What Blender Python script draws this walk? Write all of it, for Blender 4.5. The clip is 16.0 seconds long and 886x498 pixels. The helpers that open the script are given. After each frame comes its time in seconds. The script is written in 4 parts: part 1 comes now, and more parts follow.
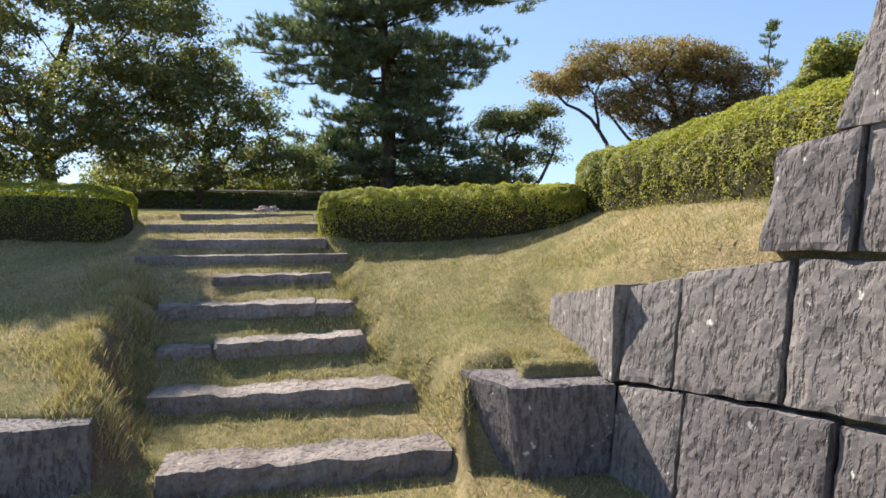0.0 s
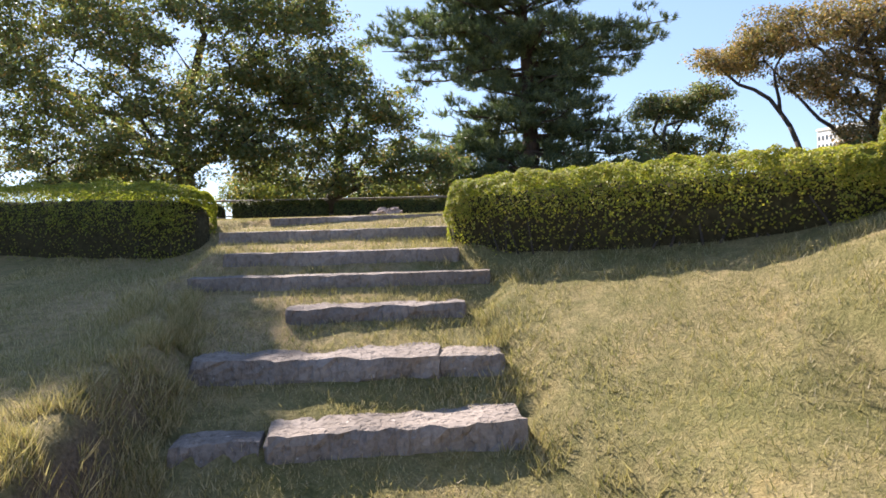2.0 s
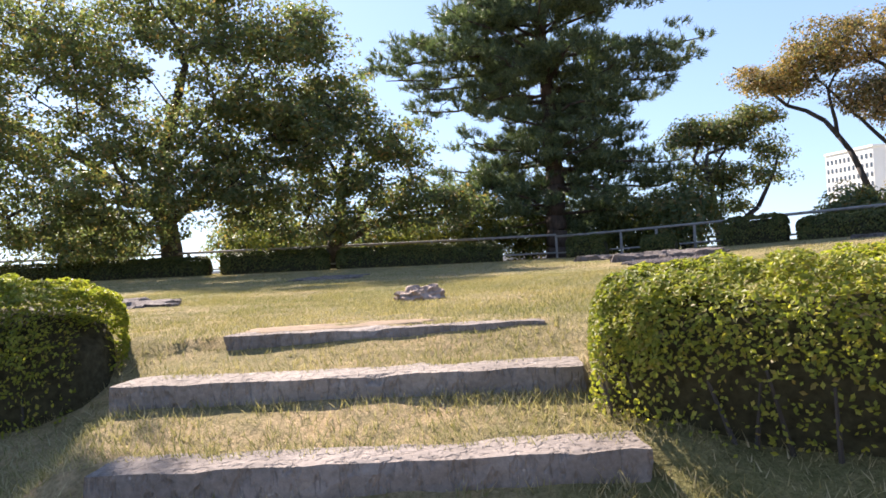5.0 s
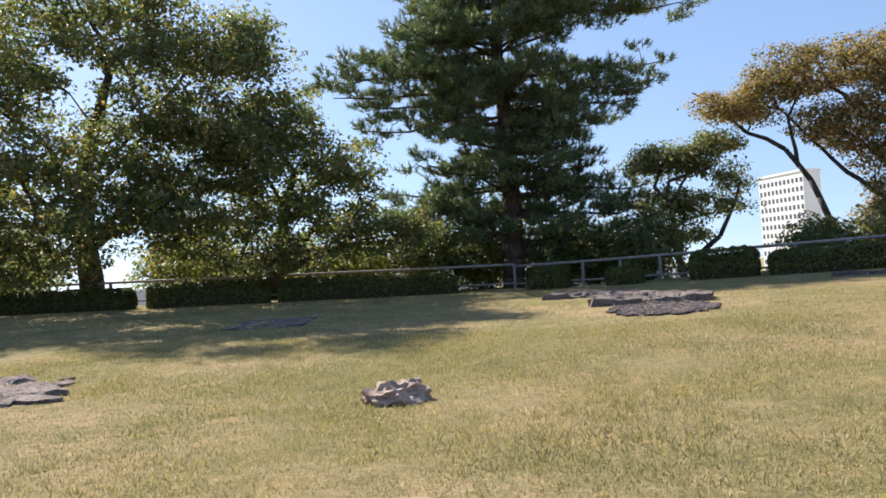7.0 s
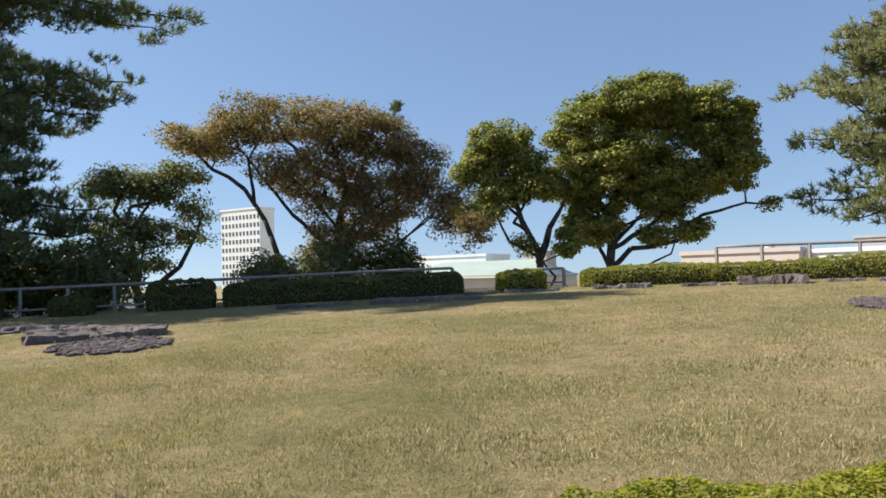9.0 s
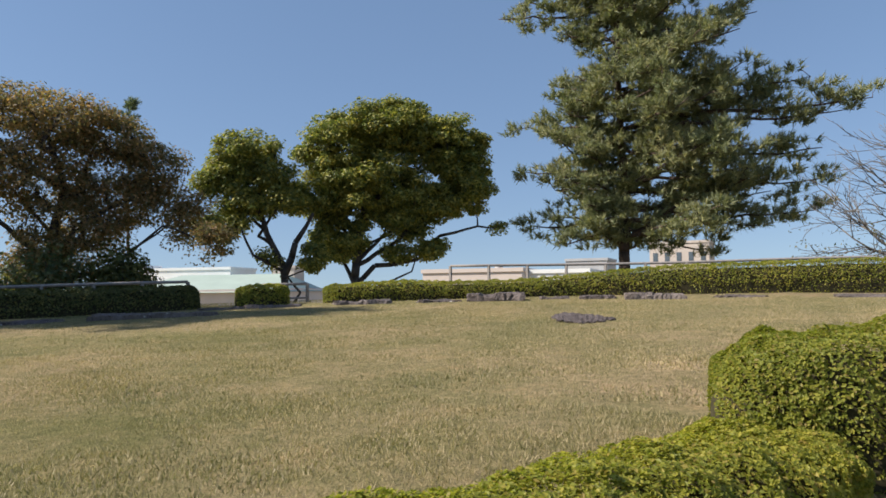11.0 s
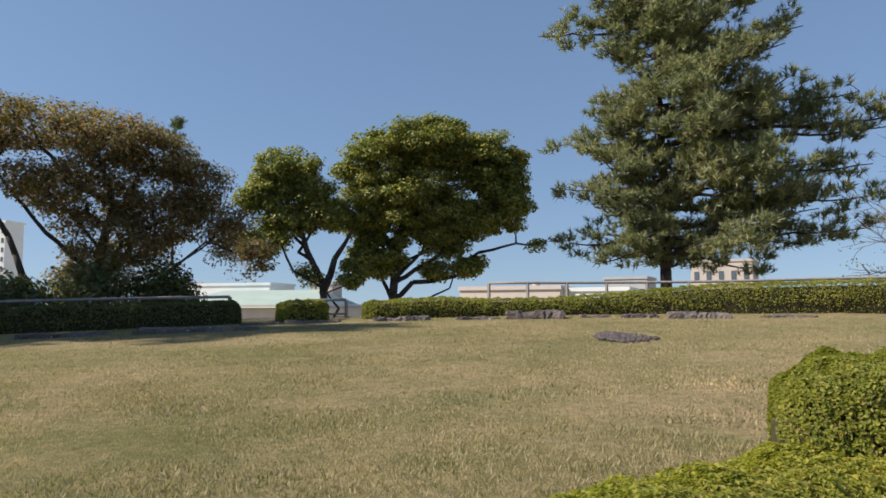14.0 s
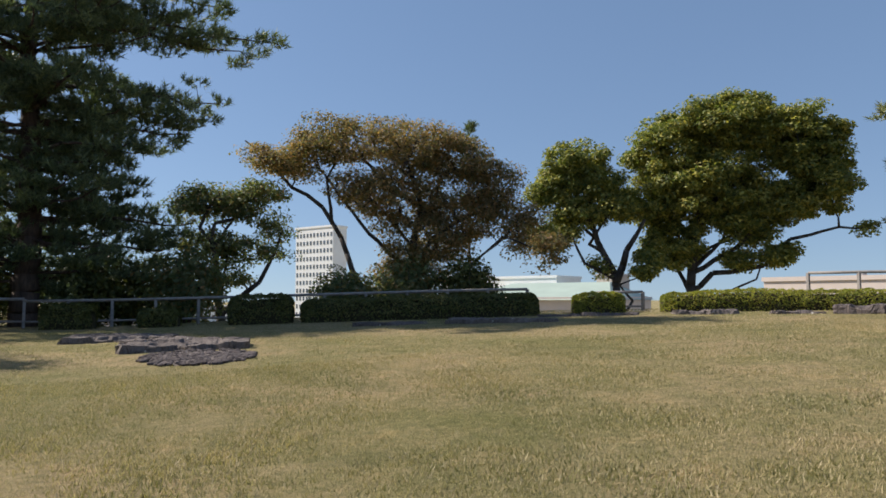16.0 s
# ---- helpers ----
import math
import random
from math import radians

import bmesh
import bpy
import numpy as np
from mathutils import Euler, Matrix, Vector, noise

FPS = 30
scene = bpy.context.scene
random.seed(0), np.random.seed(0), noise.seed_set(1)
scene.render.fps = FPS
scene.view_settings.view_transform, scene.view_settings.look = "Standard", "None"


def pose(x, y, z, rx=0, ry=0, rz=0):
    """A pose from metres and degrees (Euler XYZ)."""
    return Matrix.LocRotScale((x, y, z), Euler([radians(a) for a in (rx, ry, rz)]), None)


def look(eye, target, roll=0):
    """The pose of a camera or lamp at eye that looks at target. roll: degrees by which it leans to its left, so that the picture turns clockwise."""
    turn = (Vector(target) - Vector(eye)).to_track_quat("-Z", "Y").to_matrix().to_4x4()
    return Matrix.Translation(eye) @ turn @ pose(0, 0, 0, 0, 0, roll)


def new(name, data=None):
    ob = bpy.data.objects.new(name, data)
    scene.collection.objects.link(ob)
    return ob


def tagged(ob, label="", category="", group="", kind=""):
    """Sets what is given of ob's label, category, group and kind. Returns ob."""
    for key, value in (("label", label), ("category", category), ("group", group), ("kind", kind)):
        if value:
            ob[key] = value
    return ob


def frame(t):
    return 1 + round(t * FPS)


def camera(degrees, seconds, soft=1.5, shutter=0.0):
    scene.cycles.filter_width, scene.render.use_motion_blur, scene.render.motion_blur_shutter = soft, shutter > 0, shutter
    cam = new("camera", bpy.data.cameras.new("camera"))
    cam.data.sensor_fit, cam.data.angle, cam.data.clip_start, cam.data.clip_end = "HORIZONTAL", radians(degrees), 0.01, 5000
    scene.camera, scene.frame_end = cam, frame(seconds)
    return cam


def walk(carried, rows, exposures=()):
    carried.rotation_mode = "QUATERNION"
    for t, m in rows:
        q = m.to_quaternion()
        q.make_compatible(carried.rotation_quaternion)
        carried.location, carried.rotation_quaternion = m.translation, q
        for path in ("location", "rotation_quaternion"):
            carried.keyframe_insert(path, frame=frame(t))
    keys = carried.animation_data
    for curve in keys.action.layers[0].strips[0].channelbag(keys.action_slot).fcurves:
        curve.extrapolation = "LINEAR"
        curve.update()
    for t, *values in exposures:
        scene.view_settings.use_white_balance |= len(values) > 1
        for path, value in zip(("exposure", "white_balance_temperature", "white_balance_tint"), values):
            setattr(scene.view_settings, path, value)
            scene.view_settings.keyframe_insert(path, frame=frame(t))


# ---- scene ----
cam = camera(66.0, 16.0, soft=1.65)
PATH = [
    (0.0, 0.089, -0.105, 1.742, 87.2, 0.13, -0.04),
    (0.5, 0.033, 0.574, 1.734, 87.37, 0.72, 5.51),
    (1.0, -0.052, 1.304, 1.689, 87.57, 1.09, 7.2),
    (1.5, -0.188, 2.034, 1.667, 87.81, 1.51, 10.3),
    (2.0, -0.321, 2.676, 1.659, 87.96, 1.67, 11.57),
    (2.5, -0.491, 3.218, 1.635, 88.21, 1.88, 13.31),
    (3.0, -0.722, 3.764, 1.641, 88.42, 2.04, 12.91),
    (3.5, -0.914, 4.252, 1.655, 89.15, 2.39, 13.87),
    (4.0, -1.153, 4.766, 1.811, 90.08, 2.71, 13.25),
    (4.2, -1.204, 4.94, 1.871, 90.28, 2.91, 12.88),
    (6.3, -1.954, 6.874, 2.524, 91.66, 3.17, 9.43),
    (6.5, -1.981, 6.974, 2.556, 91.78, 3.2, 9.02),
    (7.0, -2.064, 7.219, 2.61, 92.02, 3.13, 6.82),
    (7.5, -2.041, 7.325, 2.683, 91.9, 2.8, -6.32),
    (8.0, -2.014, 7.368, 2.707, 92.2, 2.62, -17.0),
    (8.5, -2.01, 7.291, 2.718, 92.42, 2.05, -26.82),
    (9.0, -1.978, 7.237, 2.721, 92.45, 1.56, -36.31),
    (9.5, -1.939, 7.172, 2.722, 92.67, 1.12, -43.35),
    (10.0, -1.929, 7.15, 2.73, 92.87, 0.97, -49.53),
    (12.5, -1.821, 7.073, 2.725, 94.04, 0.57, -61.04),
    (13.0, -1.851, 7.095, 2.726, 94.22, 0.45, -61.6),
    (13.5, -1.867, 7.128, 2.723, 94.47, 0.34, -59.7),
    (14.0, -1.882, 7.193, 2.723, 94.76, 0.34, -54.13),
    (14.5, -1.913, 7.262, 2.726, 94.96, 0.19, -47.38),
    (15.0, -1.951, 7.321, 2.725, 94.86, 0.23, -42.24),
    (15.5, -2.006, 7.351, 2.723, 94.5, 0.1, -36.6),
    (16.0, -2.067, 7.434, 2.72, 94.23, 0.19, -30.61),
]
EXPOSURES = [(0.0, 1.26, 6500, 11), (2.0, 1.5, 6650, 16), (4.2, 1.66, 6700, 18), (6.5, 1.25, 6600, 15), (8.0, 1.1, 6550, 13), (9.0, 0.84, 6500, 11), (10.0, 0.66, 6500, 11), (16.0, 0.53, 6500, 11)]
walk(cam, [(t, pose(x, y, z, rx, ry, rz)) for t, x, y, z, rx, ry, rz in PATH], EXPOSURES)

# world, sun and exposure -------------------------------------------------
SUN_AZ, SUN_EL = radians(43), radians(39)          # azimuth counted from +y towards -x
TO_SUN = Vector((-math.sin(SUN_AZ) * math.cos(SUN_EL), math.cos(SUN_AZ) * math.cos(SUN_EL), math.sin(SUN_EL)))
world = bpy.data.worlds.new("sky")
scene.world = world
world.use_nodes = True
wn = world.node_tree.nodes
sky = wn.new("ShaderNodeTexSky")
sky.sky_type, sky.sun_disc = "NISHITA", False
sky.sun_elevation, sky.sun_rotation = SUN_EL, -SUN_AZ
sky.altitude, sky.air_density, sky.dust_density, sky.ozone_density = 50, 1.0, 0.25, 2.4
aim, lift = wn.new("ShaderNodeTexCoord"), wn.new("ShaderNodeVectorMath")
lift.operation = "MULTIPLY_ADD"
lift.inputs[1].default_value, lift.inputs[2].default_value = (1, 1, 0.86), (0, 0, 0.07)
world.node_tree.links.new(aim.outputs["Generated"], lift.inputs[0])
world.node_tree.links.new(lift.outputs[0], sky.inputs[0])
tint = wn.new("ShaderNodeMix")
tint.data_type, tint.blend_type = "RGBA", "MULTIPLY"
tint.inputs[0].default_value, tint.inputs[7].default_value = 1.0, (1.06, 1.02, 1.0, 1)
world.node_tree.links.new(sky.outputs[0], tint.inputs[6])
haze = wn.new("ShaderNodeMix")                      # thin even haze over the whole sky
haze.data_type = "RGBA"
haze.inputs[0].default_value, haze.inputs[7].default_value = 0.4, (1.65, 2.75, 4.7, 1)
world.node_tree.links.new(tint.outputs[2], haze.inputs[6])
world.node_tree.links.new(haze.outputs[2], wn["Background"].inputs[0])
wn["Background"].inputs[1].default_value = 0.084
sun = new("sun", bpy.data.lights.new("sun", "SUN"))
sun.data.energy, sun.data.angle, sun.data.color = 5.0, radians(0.6), (1.0, 0.93, 0.82)
sun.matrix_world = look((0, 0, 40), Vector((0, 0, 40)) - TO_SUN)

# materials -----------------------------------------------------------------


def mat(name, rough=0.8, spec=0.3):
    m = bpy.data.materials.new(name)
    m.use_nodes = True
    b = m.node_tree.nodes["Principled BSDF"]
    b.inputs["Roughness"].default_value = rough
    b.inputs["Specular IOR Level"].default_value = spec
    return m, m.node_tree.nodes, m.node_tree.links, b


def ramp(nodes, stops):
    r = nodes.new("ShaderNodeValToRGB")
    e = r.color_ramp.elements
    while len(e) < len(stops):
        e.new(0.5)
    for el, (p, c) in zip(e, stops):
        el.position, el.color = p, (*c, 1)
    return r


def tex_noise(nodes, links, scale, detail=4, rough=0.55, stretch=None):
    c = nodes.new("ShaderNodeTexCoord")
    n = nodes.new("ShaderNodeTexNoise")
    n.inputs["Scale"].default_value, n.inputs["Detail"].default_value, n.inputs["Roughness"].default_value = scale, detail, rough
    if stretch:
        mp = nodes.new("ShaderNodeMapping")
        mp.inputs["Scale"].default_value = stretch
        links.new(c.outputs["Object"], mp.inputs[0])
        links.new(mp.outputs[0], n.inputs["Vector"])
    else:
        links.new(c.outputs["Object"], n.inputs["Vector"])
    return n


def mix(nodes, links, a, b, fac, kind="MIX"):
    m = nodes.new("ShaderNodeMix")
    m.data_type, m.blend_type = "RGBA", kind
    for sock, v in ((m.inputs[6], a), (m.inputs[7], b), (m.inputs[0], fac)):
        if isinstance(v, (int, float)):
            sock.default_value = v
        elif isinstance(v, tuple):
            sock.default_value = (*v, 1)
        else:
            links.new(v, sock)
    return m.outputs[2]


def bump(nodes, links, b, height, strength, distance):
    bp = nodes.new("ShaderNodeBump")
    bp.inputs["Strength"].default_value, bp.inputs["Distance"].default_value = strength, distance
    links.new(height, bp.inputs["Height"])
    links.new(bp.outputs[0], b.inputs["Normal"])


def stone_mat(name, lo, hi, fleck=(0.55, 0.54, 0.5), pit=1.0, deep=0.8, relief=0.9):
    m, n, l, b = mat(name, 0.92, 0.2)
    big = tex_noise(n, l, 2.2, 5)
    fine = tex_noise(n, l, 34, 6, 0.7)
    base = ramp(n, [(0.25, lo), (0.75, hi)])
    l.new(big.outputs[0], base.inputs[0])
    grain = ramp(n, [(0.3, (0.55, 0.55, 0.55)), (0.7, (1.25, 1.25, 1.25))])
    l.new(fine.outputs[0], grain.inputs[0])
    col = mix(n, l, base.outputs[0], grain.outputs[0], 0.75, "MULTIPLY")
    spots = tex_noise(n, l, 13, 3, 0.5)
    sr = ramp(n, [(0.68, (0, 0, 0)), (0.73, (1, 1, 1))])
    l.new(spots.outputs[0], sr.inputs[0])
    col = mix(n, l, col, fleck, sr.outputs[0])
    oi = n.new("ShaderNodeObjectInfo")
    tone = ramp(n, [(0.0, (0.82, 0.8, 0.82)), (1.0, (1.1, 1.08, 1.05))])
    l.new(oi.outputs["Random"], tone.inputs[0])
    col = mix(n, l, col, tone.outputs[0], 1.0, "MULTIPLY")
    l.new(col, b.inputs["Base Color"])
    chis = tex_noise(n, l, 30 * pit, 3, 0.55, (1.0, 1.0, 0.36))
    pr = ramp(n, [(0.36, (0, 0, 0)), (0.5, (1, 1, 1))])
    l.new(chis.outputs[0], pr.inputs[0])
    # shade in the chisel pits, painted as a darker stone colour
    pit_shade = ramp(n, [(0.0, (0.6, 0.58, 0.58)), (1.0, (1, 1, 1))])
    l.new(pr.outputs[0], pit_shade.inputs[0])
    col = mix(n, l, col, pit_shade.outputs[0], deep, "MULTIPLY")
    l.new(col, b.inputs["Base Color"])
    both = mix(n, l, pr.outputs[0], fine.outputs[0], 0.3)
    bump(n, l, b, both, relief, 0.02)
    return m


STONE = stone_mat("andesite", (0.15, 0.135, 0.132), (0.26, 0.235, 0.225))
STEP_STONE = stone_mat("step_stone", (0.16, 0.135, 0.12), (0.33, 0.285, 0.255), (0.46, 0.42, 0.39), 0.8, 0.25, 0.8)
ROCK = stone_mat("brown_rock", (0.3, 0.225, 0.185), (0.48, 0.375, 0.32), (0.5, 0.45, 0.4), 0.6, 0.3, 0.6)
SLAB_STONE = stone_mat("slab_stone", (0.125, 0.105, 0.098), (0.235, 0.2, 0.185))


def leaf_mat(name, colours, translucent=0.35, gloss=0.35):
    m, n, l, b = mat(name, 0.5, gloss)
    g = n.new("ShaderNodeNewGeometry")
    r = ramp(n, colours)
    l.new(g.outputs["Random Per Island"], r.inputs[0])
    big = tex_noise(n, l, 0.55, 3)
    tone = ramp(n, [(0.3, (0.75, 0.8, 0.75)), (0.7, (1.2, 1.12, 1.05))])
    l.new(big.outputs[0], tone.inputs[0])
    col = mix(n, l, r.outputs[0], tone.outputs[0], 1.0, "MULTIPLY")
    l.new(col, b.inputs["Base Color"])
    t = n.new("ShaderNodeBsdfTranslucent")
    bright = mix(n, l, col, (1.2, 1.32, 0.72), 1.0, "MULTIPLY")
    l.new(bright, t.inputs[0])
    ms = n.new("ShaderNodeMixShader")
    ms.inputs[0].default_value = translucent
    l.new(b.outputs[0], ms.inputs[1])
    l.new(t.outputs[0], ms.inputs[2])
    l.new(ms.outputs[0], n["Material Output"].inputs[0])
    return m


HEDGE_LEAF = leaf_mat("hedge_leaf", [(0.0, (0.16, 0.185, 0.036)), (0.45, (0.27, 0.29, 0.052)), (0.8, (0.4, 0.38, 0.07)), (1.0, (0.31, 0.24, 0.08))], 0.5, 0.3)
# darker copy of the hedge leaf: shade by the fence is put into its colour
HEDGE_DARK = leaf_mat("shade_painted_shrub_leaf", [(0.0, (0.05, 0.065, 0.02)), (0.6, (0.1, 0.115, 0.03)), (1.0, (0.19, 0.165, 0.05))], 0.25)
CHERRY_GREEN = leaf_mat("cherry_leaf_green", [(0.0, (0.11, 0.148, 0.082)), (0.55, (0.175, 0.203, 0.103)), (0.88, (0.24, 0.215, 0.11)), (1.0, (0.38, 0.23, 0.11))], 0.5, 0.35)
CHERRY_BROWN = leaf_mat("cherry_leaf_autumn", [(0.0, (0.14, 0.145, 0.075)), (0.4, (0.24, 0.195, 0.11)), (0.75, (0.34, 0.22, 0.125)), (1.0, (0.44, 0.27, 0.13))], 0.45, 0.3)
CAMPHOR = leaf_mat("broadleaf_evergreen", [(0.0, (0.1, 0.135, 0.045)), (0.45, (0.2, 0.225, 0.065)), (0.8, (0.36, 0.335, 0.09)), (1.0, (0.54, 0.45, 0.12))], 0.35, 0.4)
NEEDLE_DARK = leaf_mat("pine_needle_dark", [(0.0, (0.07, 0.1, 0.065)), (0.6, (0.14, 0.18, 0.1)), (1.0, (0.25, 0.28, 0.14))], 0.28, 0.35)
NEEDLE = leaf_mat("pine_needle", [(0.0, (0.13, 0.15, 0.095)), (0.6, (0.25, 0.27, 0.145)), (1.0, (0.42, 0.39, 0.2))], 0.28, 0.3)
SPARSE_LEAF = leaf_mat("sparse_leaf", [(0.0, (0.1, 0.12, 0.04)), (1.0, (0.22, 0.18, 0.07))], 0.4)
BLADE = leaf_mat("grass_blade", [(0.0, (0.18, 0.178, 0.075)), (0.3, (0.295, 0.258, 0.14)), (0.65, (0.425, 0.35, 0.22)), (1.0, (0.53, 0.445, 0.315))], 0.25, 0.05)


def bark_mat(name, lo, hi):
    m, n, l, b = mat(name, 0.9, 0.2)
    t = tex_noise(n, l, 7, 6, 0.65, (1, 1, 0.3))
    r = ramp(n, [(0.3, lo), (0.7, hi)])
    l.new(t.outputs[0], r.inputs[0])
    l.new(r.outputs[0], b.inputs["Base Color"])
    bump(n, l, b, t.outputs[0], 0.8, 0.05)
    return m


BARK = bark_mat("cherry_bark", (0.035, 0.03, 0.027), (0.11, 0.095, 0.085))
PINE_BARK = bark_mat("pine_bark", (0.04, 0.03, 0.025), (0.13, 0.09, 0.07))
GREY_BARK = bark_mat("grey_bark", (0.1, 0.09, 0.08), (0.24, 0.22, 0.2))


def ground_mat():
    m, n, l, b = mat("dry_lawn", 0.95, 0.1)
    big = tex_noise(n, l, 0.35, 4, 0.6)
    mid = tex_noise(n, l, 2.4, 5, 0.65)
    fine = tex_noise(n, l, 60, 4, 0.7)
    c1 = ramp(n, [(0.34, (0.222, 0.202, 0.093)), (0.5, (0.314, 0.258, 0.145)), (0.66, (0.398, 0.303, 0.191))])
    l.new(big.outputs[0], c1.inputs[0])
    c2 = ramp(n, [(0.3, (0.7, 0.76, 0.66)), (0.55, (1, 1, 1)), (0.75, (1.24, 1.12, 1.06))])
    l.new(mid.outputs[0], c2.inputs[0])
    c3 = ramp(n, [(0.3, (0.5, 0.52, 0.45)), (0.7, (1.3, 1.26, 1.2))])
    l.new(fine.outputs[0], c3.inputs[0])
    col = mix(n, l, c1.outputs[0], c2.outputs[0], 1.0, "MULTIPLY")
    col = mix(n, l, col, c3.outputs[0], 0.8, "MULTIPLY")
    tuft = tex_noise(n, l, 13, 3, 0.6)
    c4 = ramp(n, [(0.3, (0.72, 0.76, 0.68)), (0.7, (1.22, 1.18, 1.16))])
    l.new(tuft.outputs[0], c4.inputs[0])
    col = mix(n, l, col, c4.outputs[0], 1.0, "MULTIPLY")
    # bare soil where the bank is too steep for turf
    geo, xyz = n.new("ShaderNodeNewGeometry"), n.new("ShaderNodeSeparateXYZ")
    l.new(geo.outputs["Normal"], xyz.inputs[0])
    steep = ramp(n, [(0.45, (1, 1, 1)), (0.7, (0, 0, 0))])
    l.new(xyz.outputs[2], steep.inputs[0])
    soil = ramp(n, [(0.3, (0.11, 0.08, 0.055)), (0.7, (0.27, 0.2, 0.14))])
    l.new(fine.outputs[0], soil.inputs[0])
    at, place, west = n.new("ShaderNodeTexCoord"), n.new("ShaderNodeSeparateXYZ"), n.new("ShaderNodeMath")
    west.operation, west.inputs[1].default_value = "LESS_THAN", -1.4
    l.new(at.outputs["Object"], place.inputs[0])
    l.new(place.outputs[0], west.inputs[0])
    col = mix(n, l, col, soil.outputs[0], mix(n, l, (0, 0, 0), steep.outputs[0], west.outputs[0]))
    l.new(col, b.inputs["Base Color"])
    bump(n, l, b, fine.outputs[0], 1.0, 0.03)
    return m


LAWN = ground_mat()


def plain_mat(name, c, rough=0.7, spec=0.3, scale=6.0, amount=0.18, metallic=0.0):
    m, n, l, b = mat(name, rough, spec)
    t = tex_noise(n, l, scale, 5, 0.6)
    lo = tuple(v * (1 - amount) for v in c)
    hi = tuple(min(1, v * (1 + amount)) for v in c)
    r = ramp(n, [(0.3, lo), (0.7, hi)])
    l.new(t.outputs[0], r.inputs[0])
    l.new(r.outputs[0], b.inputs["Base Color"])
    b.inputs["Metallic"].default_value = metallic
    return m


FENCE = plain_mat("weathered_fence", (0.26, 0.235, 0.22), 0.75, 0.3, 9, 0.22)
GRAVEL = stone_mat("gravel", (0.09, 0.075, 0.072), (0.2, 0.17, 0.165), (0.3, 0.27, 0.25))
EARTH = plain_mat("bare_earth", (0.25, 0.185, 0.13), 0.95, 0.1, 14, 0.3)
WHITE_WALL = plain_mat("white_render", (0.78, 0.78, 0.77), 0.8, 0.3, 0.4, 0.05)
PINK_WALL = plain_mat("pale_pink_render", (0.62, 0.53, 0.48), 0.8, 0.3, 0.4, 0.06)
TAN_WALL = plain_mat("tan_tile", (0.5, 0.43, 0.38), 0.8, 0.3, 0.4, 0.08)
GREY_WALL = plain_mat("grey_concrete", (0.42, 0.42, 0.43), 0.85, 0.3, 0.4, 0.1)
GREEN_ROOF = plain_mat("pale_green_sheet_roof", (0.36, 0.43, 0.37), 0.55, 0.3, 0.3, 0.07)
GLASS = plain_mat("window_glass_dark", (0.09, 0.11, 0.13), 0.15, 0.6, 1, 0.1)
SIGN = plain_mat("sign_lettering", (0.06, 0.07, 0.09), 0.6, 0.3, 3, 0.1)

# helpers ---------------------------------------------------------------------
rng = np.random.default_rng(7)


def mesh_object(name, verts, faces, material, parent=None, smooth=False):
    me = bpy.data.meshes.new(name)
    me.from_pydata([tuple(v) for v in verts] if not isinstance(verts, np.ndarray) else verts.tolist(), [], faces if isinstance(faces, list) else faces.tolist())
    me.materials.append(material)
    if smooth:
        me.polygons.foreach_set("use_smooth", [True] * len(me.polygons))
    ob = new(name, me)
    if parent is not None:
        ob.parent = parent
    return ob


def part(name, bm, material, parent=None, label="", smooth=False):
    me = bpy.data.meshes.new(name)
    bm.normal_update()
    bm.to_mesh(me)
    bm.free()
    me.materials.append(material)
    if smooth:
        me.polygons.foreach_set("use_smooth", [True] * len(me.polygons))
    ob = new(name, me)
    if parent is not None:
        ob.parent = parent
    return tagged(ob, label)


def thing(name, at, label, category, group="", kind=""):
    e = new(name)
    e.empty_display_size = 0.2
    e.matrix_basis = at if isinstance(at, Matrix) else Matrix.Translation(at)
    return tagged(e, label, category, group, kind)


def add_box(bm, x0, y0, z0, x1, y1, z1, m=None, bev=0.0):
    g = bmesh.ops.create_cube(bm, size=1)
    for v in g["verts"]:
        v.co = Vector((x0 + (v.co.x + 0.5) * (x1 - x0), y0 + (v.co.y + 0.5) * (y1 - y0), z0 + (v.co.z + 0.5) * (z1 - z0)))
    if bev:
        es = list({e for v in g["verts"] for e in v.link_edges})
        r = bmesh.ops.bevel(bm, geom=es, offset=bev, segments=2, affect="EDGES", profile=0.5)
        vs = list({v for f in r["faces"] for v in f.verts} | {v for v in g["verts"] if v.is_valid})
    else:
        vs = g["verts"]
    if m is not None:
        for v in vs:
            v.co = m @ v.co


def smooth01(x):
    x = np.clip(x, 0, 1)
    return x * x * (3 - 2 * x)


# the ground --------------------------------------------------------------------
# front edge of each stone step: left end, right end, height of its top
STEPS = [(-1.75, 4.15, 0.17, 4.62, 0.10), (-2.2, 5.05, -0.14, 5.44, 0.35), (-2.34, 5.60, -0.62, 6.20, 0.63),
         (-2.62, 6.25, -0.79, 6.70, 0.89), (-2.32, 6.98, -1.13, 7.38, 1.11), (-3.30, 7.38, -1.02, 7.88, 1.30),
         (-3.20, 7.75, -1.30, 8.10, 1.47), (-3.63, 8.43, -1.50, 8.75, 1.645), (-3.50, 9.22, -1.70, 9.50, 1.774)]
WALL_A, WALL_DIR = np.array((1.26, 4.45)), np.array((0.47, -0.883))     # foot line of the retaining wall
WALL_N = np.array((-0.883, -0.47))                                      # its outward side


TOP = (0.32, 0.32, 0.32, 0.3, 0.24, 0.14, 0.14, 0.18, 0.1)               # depth of bare stone on each step


def lawn_height(x, y):
